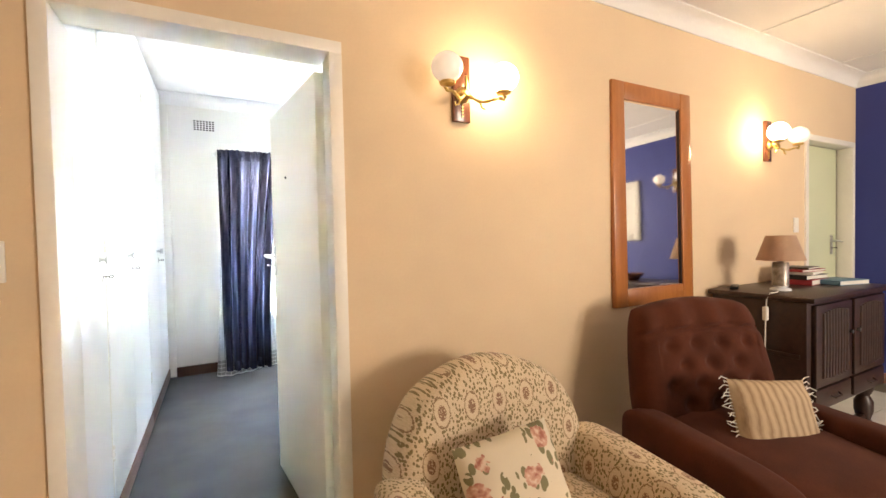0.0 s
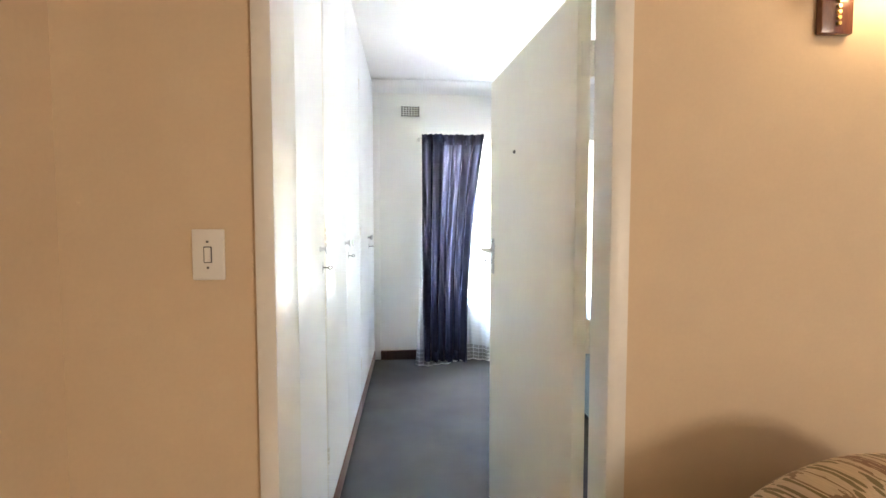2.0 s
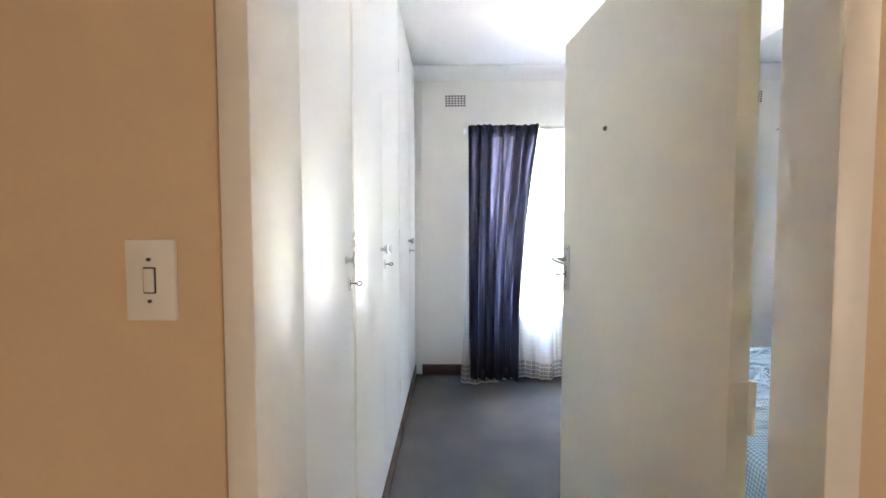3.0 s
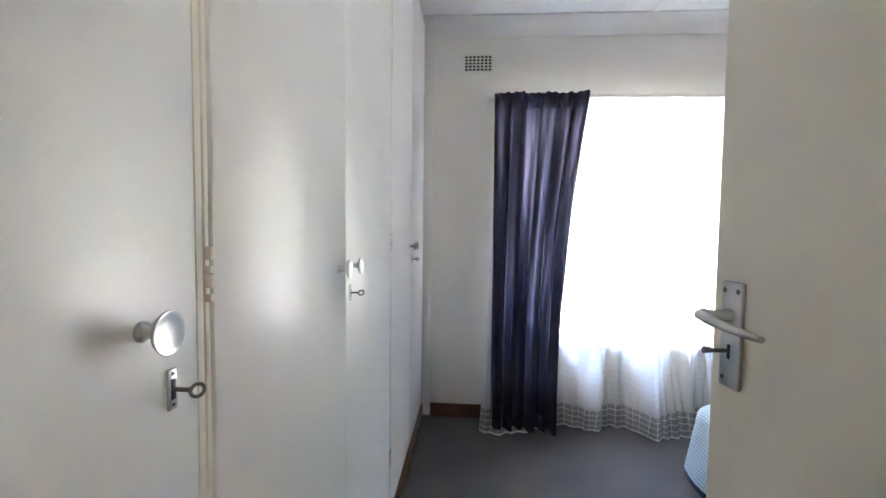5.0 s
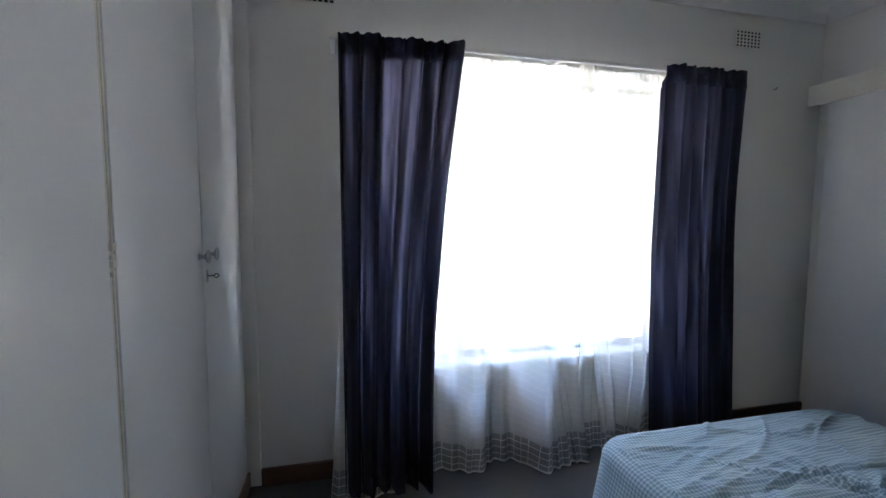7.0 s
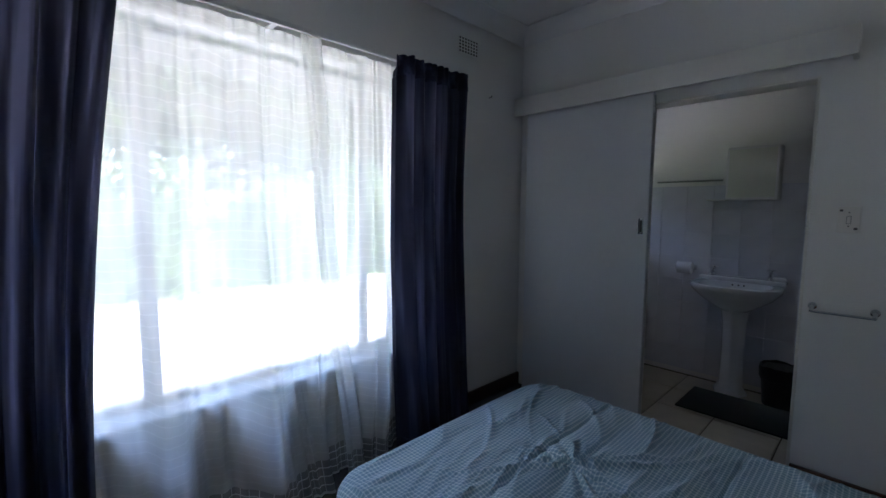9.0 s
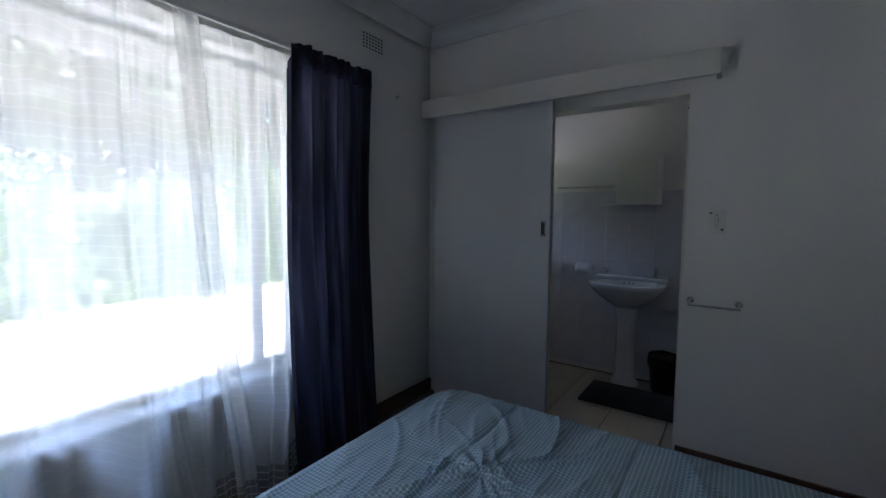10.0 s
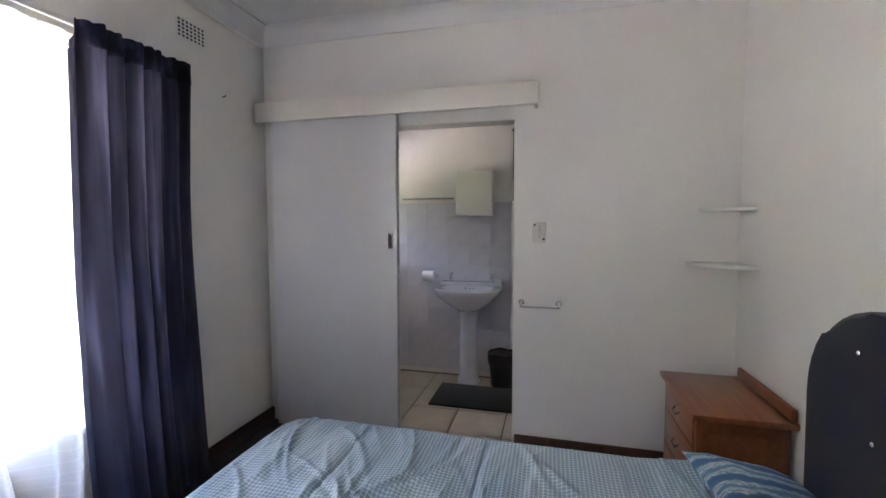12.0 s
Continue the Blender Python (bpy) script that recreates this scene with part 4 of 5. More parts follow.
                z += 0.045 * max(0.0, (3.05 - Y) / 0.5) * (1 if Y < 3.05 else 0)
                row.append((Vector((X, Y, z)), uv))
            else:
                p, nrm = contour(k, 1.0)
                s = (j - flat) / drop * length
                arc = 0.06 * math.pi / 2
                if s < arc:
                    t = s / 0.06
                    q = p + nrm * (0.06 * math.sin(t))
                    z = top - 0.06 * (1 - math.cos(t))
                else:
                    down = s - arc
                    per = k / N * 2 * (hx + hy) * 2
                    wave = 0.022 * math.sin(per * 17 + 1.5 * math.sin(per * 3)) * min(1, down / 0.25)
                    q = p + nrm * (0.06 + 0.16 * down + wave)
                    z = top - 0.06 - down
                X, Y = cx + q.x, cy + q.y
                out = p + nrm * s
                z0 = 0.010 * noise.noise((X * 1.6, Y * 1.6, 1.0)) * max(0, 1 - s / 0.15)
                z0 += 0.045 * max(0.0, (3.05 - Y) / 0.5) * (1 if Y < 3.05 else 0) * max(0, 1 - s / 0.2)
                row.append((Vector((X, Y, z + z0)), (cx + out.x, cy + out.y)))
        rings.append(row)
    verts = [[bm.verts.new(co) for co, _ in row] for row in rings]
    for j in range(len(rings) - 1):
        for k in range(N):
            n = (k + 1) % N
            f = bm.faces.new((verts[j][k], verts[j][n], verts[j + 1][n], verts[j + 1][k]))
            for loop, (a, b) in zip(f.loops, ((j, k), (j, n), (j + 1, n), (j + 1, k))):
                loop[lay].uv = rings[a][b][1]
    f = bm.faces.new(verts[0])
    for loop, k in zip(f.loops, range(N)):
        loop[lay].uv = rings[0][k][1]
    return bm


BX0, BX1, BY0, BY1, BT = 1.14, 2.39, 2.58, 4.64, 0.46
bed = thing("bed", "double bed with navy buttoned headboard against the wall", "bed")
part("base", box(BX0 + 0.02, BX1 - 0.02, BY0, BY1 - 0.02, 0.07, 0.24, 0.01), NAVYV, bed)
part("mattress", box(BX0 + 0.01, BX1 - 0.01, BY0, BY1 - 0.01, 0.24, BT - 0.085, 0.05, seg=4), WHITE, bed)
for x in (BX0 + 0.12, BX1 - 0.12):
    for y in (BY0 + 0.15, BY1 - 0.15):
        part("leg", lathe([(0.02, 0), (0.025, 0.07)], 12, m=Matrix.Translation((x, y, 0))), BLACK, bed)
bm = bmesh.new()
HX0, HX1, HT, HY = 0.98, 2.165, 1.20, 2.50
NA = [k * math.pi / 2 / 9 for k in range(1, 10)]
prof = [(HX0, 0.1), (HX0, 0.90)]
prof += [(HX0 + 0.27 * (1 - math.cos(a)), 0.90 + (HT - 0.90) * math.sin(a)) for a in NA]
prof += [(HX1 - 0.27 * (1 - math.cos(a)), 0.90 + (HT - 0.90) * math.sin(a)) for a in NA[::-1]]
prof += [(HX1, 0.90), (HX1, 0.1)]
front, back = [bm.verts.new((x, HY + 0.075, z)) for x, z in prof], [bm.verts.new((x, YB + 0.004, z)) for x, z in prof]
bm.faces.new(front)
bm.faces.new(back[::-1])
for k in range(len(prof)):
    n = (k + 1) % len(prof)
    bm.faces.new((front[k], front[n], back[n], back[k]))
bmesh.ops.bevel(bm, geom=[e for e in bm.edges if all(abs(v.co.y - HY - 0.075) < 1e-4 for v in e.verts)], offset=0.025, segments=4, profile=0.5, affect="EDGES")
head = part("headboard", bm, NAVYV, bed, "navy padded headboard with small clear buttons")
for i in range(4):
    for k, z in enumerate((0.62, 0.855, 1.08)):
        x = HX1 - 0.23 - i * 0.25 - (0.07 if k == 1 else 0)
        if x > HX0 + 0.1:
            m = Matrix.Translation((x, HY + 0.072, z)) @ Matrix.Rotation(radians(-90), 4, "X")
            part("button", lathe([(0.007, 0), (0.007, 0.004), (0.004, 0.007), (0.0, 0.008)], 12, m=m), CHROME, head)
spread = thing("bedspread", "pale blue checked quilted bedspread with a navy edge", "bedspread")
bm = bedspread(BX0, BX1, BY0, BY1, BT, 0.115)
band = bm.copy()
bmesh.ops.delete(bm, geom=[f for f in bm.faces if f.calc_center_median().z < 0.145], context="FACES")
bmesh.ops.delete(band, geom=[f for f in band.faces if f.calc_center_median().z >= 0.145], context="FACES")
part("cover", bm, SPREAD, spread)
part("edge_band", band, NAVYV, spread, "dark navy edging")


def pillow(hx, hy, hz, uvscale=1.0):
    bm = bmesh.new()
    lay = bm.loops.layers.uv.new("UVMap")
    n = 26
    for sgn in (1, -1):
        vs = {}
        for i in range(n + 1):
            for j in range(n + 1):
                a, b = 2 * i / n - 1, 2 * j / n - 1
                t = (max(0, 1 - abs(a) ** 2.6) * max(0, 1 - abs(b) ** 2.6)) ** 0.5
                pinch = 1 - 0.06 * (1 - abs(a * b)) * (abs(a) ** 4 + abs(b) ** 4) / 2
                vs[i, j] = bm.verts.new((hx * a * pinch, hy * b * pinch, sgn * hz * t + 0.006 * noise.noise((a * 3, b * 3, sgn))))
        for i in range(n):
            for j in range(n):
                ks = ((i, j), (i + 1, j), (i + 1, j + 1), (i, j + 1))
                f = bm.faces.new([vs[k] for k in (ks if sgn > 0 else ks[::-1])])
                for loop in f.loops:
                    loop[lay].uv = ((loop.vert.co.x + hx) * uvscale, (loop.vert.co.y + hy) * uvscale)
    bmesh.ops.remove_doubles(bm, verts=bm.verts, dist=0.0015)
    return bm


lone("pillow", pillow(0.30, 0.19, 0.06), STRIPED, "blue pillow with white stripes lying on the bedspread", "pillow", pose(2.02, 2.70, 0.545, 10, 4, 3))

# ---------------------------------------------------------------- nightstand, corner shelves, wall fittings
ns = thing("nightstand", "reddish pine bedside cabinet with a raised back rail", "nightstand", pose(2.80, 2.60, 0))
W2, D2, NH = 0.25, 0.175, 0.62
part("top", box(-W2 - 0.035, W2 + 0.035, -D2 - 0.015, D2 + 0.03, NH - 0.028, NH, 0.006), PINE, ns)
part("back_rail", box(-W2 - 0.02, W2 + 0.02, -D2 - 0.012, -D2 + 0.010, NH, NH + 0.055, 0.009, seg=3), PINE, ns)
part("side_panel", box(-W2, -W2 + 0.018, -D2, D2, 0.05, NH - 0.028, 0.002), PINE, ns)
part("side_panel", box(W2 - 0.018, W2, -D2, D2, 0.05, NH - 0.028, 0.002), PINE, ns)
part("rear_panel", box(-W2 + 0.018, W2 - 0.018, -D2, -D2 + 0.01, 0.05, NH - 0.028), PINE, ns)
part("plinth", box(-W2 - 0.008, W2 + 0.008, -D2, D2 + 0.008, 0.0, 0.055, 0.004), PINE, ns)
for sx in (-1, 1):
    part("corner_post", box(sx * W2 - 0.022, sx * W2 + 0.006 * sx + (0.022 if sx < 0 else 0.0), D2 - 0.03, D2 + 0.006, 0.055, NH - 0.028, 0.004), PINE, ns)
for z0, z1 in ((0.45, 0.58), (0.26, 0.44), (0.07, 0.25)):
    dr = part("drawer", box(-W2 + 0.026, W2 - 0.026, D2 - 0.02, D2 + 0.012, z0, z1, 0.005), PINE, ns)
    bm = tube([(-0.035, D2 + 0.012, (z0 + z1) / 2 + 0.01), (-0.03, D2 + 0.028, (z0 + z1) / 2 - 0.005), (0.03, D2 + 0.028, (z0 + z1) / 2 - 0.005), (0.035, D2 + 0.012, (z0 + z1) / 2 + 0.01)], 0.004, 8)
    part("handle", bm, STEEL, dr, "dark metal drop handle")
for sx in (-1, 1):
    part("panel_moulding", box(sx * W2 - 0.004, sx * W2 + 0.004, -D2 + 0.04, D2 - 0.045, 0.12, NH - 0.09, 0.003), PINE, ns)

for z, r, lab in ((1.500, 0.20, "small white quarter-round corner shelf"), (1.205, 0.26, "larger white quarter-round corner shelf")):
    bm = bmesh.new()
    pts = [(0, 0)] + [(-r * math.cos(a), r * math.sin(a)) for a in [k * math.pi / 2 / 14 for k in range(15)]]
    lo, hi = [bm.verts.new((x, y, 0)) for x, y in pts], [bm.verts.new((x, y, 0.018)) for x, y in pts]
    bm.faces.new(lo[::-1])
    bm.faces.new(hi)
    for k in range(len(pts)):
        n = (k + 1) % len(pts)
        bm.faces.new((lo[k], lo[n], hi[n], hi[k]))
    bmesh.ops.bevel(bm, geom=bm.edges[:], offset=0.003, segments=2, profile=0.5, affect="EDGES")
    lone("corner_shelf", bm, WHITE, lab + " fixed in the corner", "shelf", pose(XR - 0.001, YB + 0.001, z), "corner shelves")

rail = thing("towel_rail", "short chrome towel rail on the wall by the bathroom door", "towel rail", pose(XR, 3.464, 0.938))
part("bar", tube([(-0.05, -0.115, -0.008), (-0.05, 0.115, -0.008)], 0.006, 12), CHROME, rail)
for y in (-0.112, 0.112):
    bm = tube([(0.0, y, 0.012), (-0.03, y, 0.010), (-0.05, y, -0.008)], [0.011, 0.008, 0.009], 10)
    lathe([(0.018, 0), (0.018, 0.004), (0.012, 0.009)], 16, bm, Matrix.Translation((0, y, 0.012)) @ Matrix.Rotation(radians(-90), 4, "Y"))
    part("post", bm, CHROME, rail)


def switch_plate(name, label, m, W, Hh, toggles):
    s = thing(name, label, "switch", m)
    part("plate", box(-W / 2, W / 2, -0.009, 0.0, -Hh / 2, Hh / 2, 0.003), PLASTIC, s)
    for x, z, w, h, mat_ in toggles:
        part("rocker" if h > 0.012 else "screw", box(x - w / 2, x + w / 2, -0.0096 if w > 0.0165 else -0.013, -0.0085, z - h / 2, z + h / 2, 0.0015), mat_, s)
    return s


switch_plate("light_switch", "cream single light switch on the peach wall", pose(-0.531, YL, 1.278), 0.072, 0.118, [(0, 0, 0.014, 0.034, PLASTIC), (0, 0.030, 0.005, 0.005, STEEL), (0, -0.030, 0.005, 0.005, STEEL), (0.0, 0.0, 0.018, 0.038, BLACK)])
switch_plate("light_switch", "white light switch beside the green door", pose(3.98, YL, 1.36), 0.07, 0.115, [(0, 0, 0.014, 0.034, PLASTIC)])
switch_plate("light_switch", "white double switch plate with worn screws by the bathroom door", pose(XR, 3.472, 1.383, 0, 0, -90), 0.080, 0.122,
             [(0, 0.0, 0.014, 0.034, PLASTIC), (-0.028, 0.045, 0.012, 0.010, STEEL), (0.026, -0.042, 0.014, 0.011, STEEL), (0, 0.035, 0.006, 0.006, STEEL), (0, -0.03, 0.006, 0.006, STEEL), (0.0, 0.0, 0.017, 0.037, STEEL)])
lone("wall_hook", tube([(0, 0, 0), (0, -0.02, 0), (0, -0.025, 0.012)], 0.003, 8), STEEL, "tiny metal hook in the cream wall", "hook", pose(2.80, YF, 2.219))

# ---------------------------------------------------------------- bathroom
basin = thing("wash_basin", "white ceramic pedestal wash basin", "basin", pose(BX - 0.001, 4.115, 0))


def bowl():
    bm = bmesh.new()
    n = 40
    out = []

    def ring(hx, hy, cx, z, flatb):
        pts = []
        for k in range(n):
            a = 2 * math.pi * k / n
            c, s = math.cos(a), math.sin(a)
            x = cx + hx * math.copysign(abs(c) ** 0.75, c)
            x = min(x, flatb)
            pts.append(bm.verts.new((x, hy * math.copysign(abs(s) ** 0.7, s), z)))
        return pts
    spec = [(0.10, 0.09, -0.20, 0.66, 0), (0.15, 0.15, -0.20, 0.70, 0), (0.20, 0.235, -0.205, 0.76, -0.005), (0.232, 0.285, -0.22, 0.82, 0), (0.238, 0.296, -0.225, 0.845, 0), (0.236, 0.294, -0.225, 0.86, 0),
            (0.225, 0.283, -0.225, 0.866, 0), (0.175, 0.235, -0.245, 0.862, -0.10), (0.165, 0.225, -0.245, 0.845, -0.105), (0.13, 0.17, -0.24, 0.77, -0.12), (0.06, 0.08, -0.23, 0.735, -0.17)]
    rings = [ring(*s) for s in spec]
    for a, b in zip(rings, rings[1:]):
        for k in range(n):
            bm.faces.new((a[k], a[(k + 1) % n], b[(k + 1) % n], b[k]))
    bm.faces.new(rings[0][::-1])
    bm.faces.new(rings[-1])
    return bm


part("bowl", bowl(), CERAMIC, basin)
part("splash_ledge", box(-0.10, 0.0, -0.285, 0.285, 0.862, 0.895, 0.010, seg=3), CERAMIC, basin)
bm = lathe([(0.115, 0.0), (0.115, 0.02), (0.085, 0.07), (0.078, 0.3), (0.082, 0.55), (0.10, 0.67)], 8)
bmesh.ops.bevel(bm, geom=[e for e in bm.edges if abs(e.verts[0].co.z - e.verts[1].co.z) > 0.02], offset=0.012, segments=2, profile=0.5, affect="EDGES")
bmesh.ops.translate(bm, verts=bm.verts, vec=(-0.19, 0, 0))
part("pedestal", bm, CERAMIC, basin)
for y in (0.19, -0.19):
    bm = lathe([(0.022, 0), (0.022, 0.006), (0.013, 0.012), (0.013, 0.05), (0.016, 0.055), (0.008, 0.062), (0.008, 0.072)], 16, m=Matrix.Translation((-0.06, y, 0.895)))
    tube([(-0.06, y, 0.925), (-0.10, y, 0.93), (-0.15, y, 0.92), (-0.155, y, 0.905)], [0.011, 0.011, 0.009, 0.009], 10, bm)
    tube([(-0.06 - 0.028, y, 0.972), (-0.06 + 0.028, y, 0.972)], 0.005, 8, bm)
    tube([(-0.06, y - 0.028, 0.972), (-0.06, y + 0.028, 0.972)], 0.005, 8, bm)
    part("tap", bm, CHROME, basin, "chrome cross-head pillar tap")
# Solid black discs paint the dark inside the overflow holes.
for y in (-0.035, 0.0, 0.04):
    m = Matrix.Translation((-0.125, y, 0.842)) @ Matrix.Rotation(radians(-80), 4, "Y")
    part("overflow_hole_shade", lathe([(0.006, 0), (0.006, 0.008)], 10, m=m), BLACK, basin)
lone("soap", puff(0.028, 0.042, 0.016, 0.6, 0.7), CERAMIC, "bar of white soap on the basin", "soap", pose(BX - 0.06, 3.875, 0.911))

cab = thing("bathroom_cabinet", "white bathroom wall cabinet with a plain cream door", "cabinet", pose(BX, 4.078, 1.508))
part("body", box(-0.13, 0.0, -0.165, 0.165, 0.0, 0.40, 0.004), WHITE, cab)
part("door", box(-0.148, -0.131, -0.163, 0.163, 0.004, 0.396, 0.004), WHITE, cab)
part("door_panel", box(-0.1500, -0.1475, -0.148, 0.148, 0.018, 0.382, 0.001), PANEL, cab, "plain cream inset panel")
part("ledge", box(-0.12, 0.0, 0.165, 0.30, -0.006, 0.006, 0.003), WHITE, cab)
tr = thing("towel_rail", "long thin chrome towel rail above the tiles", "towel rail", pose(BX, 4.53, 1.668))
part("bar", tube([(-0.06, -0.25, 0), (-0.06, 0.25, 0)], 0.007, 10), CHROME, tr)
for y in (-0.22, 0.22):
    part("post", tube([(0, y, 0), (-0.06, y, 0)], 0.008, 10), CHROME, tr)
tp = thing("toilet_roll_holder", "white toilet roll on a wall holder", "toilet roll", pose(BX - 0.018, 4.52, 0.94))
part("roll", tube([(-0.055, -0.055, 0), (-0.055, 0.055, 0)], 0.05, 24), CERAMIC, tp)
part("holder", box(-0.06, 0.018, -0.075, -0.060, -0.02, 0.02, 0.004), CHROME, tp)
part("holder", box(-0.06, 0.018, 0.060, 0.075, -0.02, 0.02, 0.004), CHROME, tp)
bm = bmesh.new()
box(3.70, 4.16, 3.45, 4.33, 0.0, 0.016, 0.006, bm)
lone("bath_mat", bm, RUBBER, "dark grey bath mat in front of the basin", "mat")
bn = thing("waste_bin", "black plastic bin with a bag folded over its rim", "bin", pose(4.25, 3.80, 0.0))
part("body", lathe([(0.10, 0.001), (0.105, 0.02), (0.125, 0.27), (0.12, 0.272)], 24), BLACKBAG, bn)
bm = lathe([(0.124, 0.20), (0.134, 0.22), (0.136, 0.285), (0.128, 0.30), (0.115, 0.285)], 36)
for v in bm.verts:
    v.co += Vector((0.008 * noise.noise(v.co * 30), 0.008 * noise.noise(v.co * 30 + Vector((5, 0, 0))), 0.012 * noise.noise(v.co * 25)))
part("bag_rim", bm, BLACKBAG, bn)
shc = thing("bathroom_curtain", "dark brown curtain panel hanging on the bathroom wall", "curtain", pose(BX - 0.03, 3.742, 0))
part("cloth", sheet(lambda u, v: (0.012 * math.sin(u * 26), -0.45 * u, 1.64 + 0.62 * v), 50, 10), SKIRT, shc)
part("rod", tube([(0, 0.01, 2.27), (0, -0.6, 2.27)], 0.008, 8), STEEL, shc)
part("rod_bracket", box(-0.01, 0.029, -0.02, 0.0, 2.25, 2.29, 0.002), STEEL, shc)

# ---------------------------------------------------------------- living room: wall lights
def sconce(m, label, lit=(True, False)):
    s = thing("wall_light", label, "wall light", m, "brass twin-globe wall lights")
    part("plaque", box(-0.044, 0.044, -0.018, 0.0, 0.0, 0.29, 0.005), PLAQUE, s, "dark varnished wooden plaque")
    bm = lathe([(0.030, 0), (0.036, 0.010), (0.024, 0.022), (0.027, 0.035), (0.012, 0.050)], 20, m=Matrix.Translation((0, -0.018, 0.115)) @ Matrix.Rotation(radians(90), 4, "X"))
    tube([(0, -0.05, 0.11), (0, -0.06, 0.15), (0, -0.055, 0.19)], [0.006, 0.009, 0.004], 8, bm)
    for k in range(5):
        tube([(0, -0.018, 0.08 - 0.014 * k), (0, -0.024, 0.08 - 0.014 * k)], 0.005, 8, bm)
    part("rosette", bm, BRASS, s)
    for sx, on in zip((1, -1), lit):
        pts = []
        for k in range(15):
            u = k / 14
            pts.append((sx * (0.012 + 0.125 * u), -0.055 - 0.085 * math.sin(u * 1.5), 0.106 - 0.018 * math.sin(u * 5.0) - 0.044 * u))
        e = Vector(pts[-1])
        bm = tube(pts, [0.0065 + 0.002 * math.sin(k * 2.1) for k in range(15)], 8)
        tube([pts[4], (pts[4][0] + sx * 0.01, pts[4][1], pts[4][2] - 0.025), (pts[4][0] + sx * 0.025, pts[4][1], pts[4][2] - 0.03), (pts[4][0] + sx * 0.028, pts[4][1], pts[4][2] - 0.015)], [0.005, 0.005, 0.004, 0.003], 8, bm)
        tube([tuple(e), (e.x + sx * 0.010, e.y, e.z + 0.012), (e.x, e.y, e.z + 0.024)], [0.006, 0.008, 0.006], 8, bm)
        lathe([(0.008, 0), (0.030, 0.006), (0.034, 0.014), (0.030, 0.018)], 20, bm, Matrix.Translation(e + Vector((0, 0, 0.020))))
        arm = part("arm", bm, BRASS, s, "curled cast brass arm")
        g = [(0.026, 0.0)] + [(0.064 * math.sin(a), 0.058 - 0.060 * math.cos(a)) for a in [0.45 + (math.pi - 0.85) * k / 12 for k in range(13)]] + [(0.020, 0.116)]
        part("globe", lathe(g, 28, m=Matrix.Translation(e + Vector((0, 0, 0.036)))), OPALON if on else OPALOFF, arm, "opal glass globe")
    return s


sconce(pose(1.004, YL, 1.826), "brass twin-globe wall light, one globe brightly lit")
sconce(pose(3.552, YL, 1.817), "brass twin-globe wall light above the sideboard, lit", (False, True))
sconce(pose(XB, 0.44, 1.86, 0, 0, -90), "brass twin-globe wall light on the blue wall", (False, False))

# framed mirror
mir = thing("wall_mirror", "tall mirror in a reddish oak frame on the peach wall", "mirror", pose(2.295, YL, 0.912, -0.8))
MW, MH, MF, MT = 0.345, 1.252, 0.098, 0.034
for sx in (-1, 1):
    part("frame_stile", box(sx * MW, sx * (MW - MF), -MT, 0, 0, MH, 0.006), OAKRED, mir)
for z in (0, MH - MF):
    part("frame_rail", box(-MW + MF, MW - MF, -MT + 0.001, 0, z, z + MF, 0.006), OAKRED, mir)
part("mirror_glass", box(-MW + MF - 0.004, MW - MF + 0.004, -0.016, -0.004, MF - 0.004, MH - MF + 0.004), MIRROR, mir)
part("inner_bead", join(box(-MW + MF, -MW + MF + 0.006, -0.024, -0.016, MF, MH - MF), box(MW - MF - 0.006, MW - MF, -0.024, -0.016, MF, MH - MF)), DARKOAK, mir)

pic = thing("picture_frame", "pale wide-framed picture hung on the blue wall", "picture", pose(XB - 0.001, -0.375, 1.29, 0, 0, -90))
for sx in (-1, 1):
    part("frame_side", box(sx * 0.29, sx * 0.20, -0.03, 0, 0, 0.79, 0.005), PAPER, pic)
for z in (0, 0.70):
    part("frame_side", box(-0.20, 0.20, -0.029, 0, z, z + 0.09, 0.005), PAPER, pic)
# Plain pale sheet stands in for the window reflected in the picture's glass.
part("picture_glare_sheet", box(-0.20, 0.20, -0.012, -0.004, 0.09, 0.70), PAPER, pic)

# ---------------------------------------------------------------- living room: seats
def armchair(m):
    c = thing("armchair", "rounded armchair in cream tapestry with medallions and leaves", "armchair", m)
    rake = Matrix.Translation((0, 0.30, 0.50)) @ Matrix.Rotation(radians(-9), 4, "X")

    def arch(p):
        up = max(0.0, p.z / 0.37)
        return (-p.x * 0.10 * up ** 2, 0.03 * (p.x / 0.39) ** 2 * -1.2, -0.05 * (p.x / 0.39) ** 2 * up)
    part("backrest", pad(0.405, 0.12, 0.38, 50, 0.38, arch, m=rake), TAPESTRY, c)
    part("seat", puff(0.30, 0.33, 0.09, 0.35, 0.3, 36, 14, m=Matrix.Translation((0, -0.08, 0.36))), TAPESTRY, c)
    part("seat_base", box(-0.36, 0.36, -0.36, 0.26, 0.14, 0.29, 0.03, seg=3), TAPESTRY, c)
    for sx in (-1, 1):
        part("armrest", puff(0.085, 0.36, 0.16, 0.5, 0.35, 32, 20, lambda p: (0.02 * sx * max(0, p.z / 0.16), 0, 0.03 * (p.y / 0.36)), m=Matrix.Translation((sx * 0.375, -0.06, 0.40))), TAPESTRY, c)
        for y in (-0.31, 0.22):
            part("leg", lathe([(0.016, 0), (0.026, 0.14)], 12, m=Matrix.Translation((sx * 0.31, y, 0))), DARKOAK, c)
    return c


armchair(pose(0.905, 1.475, 0))
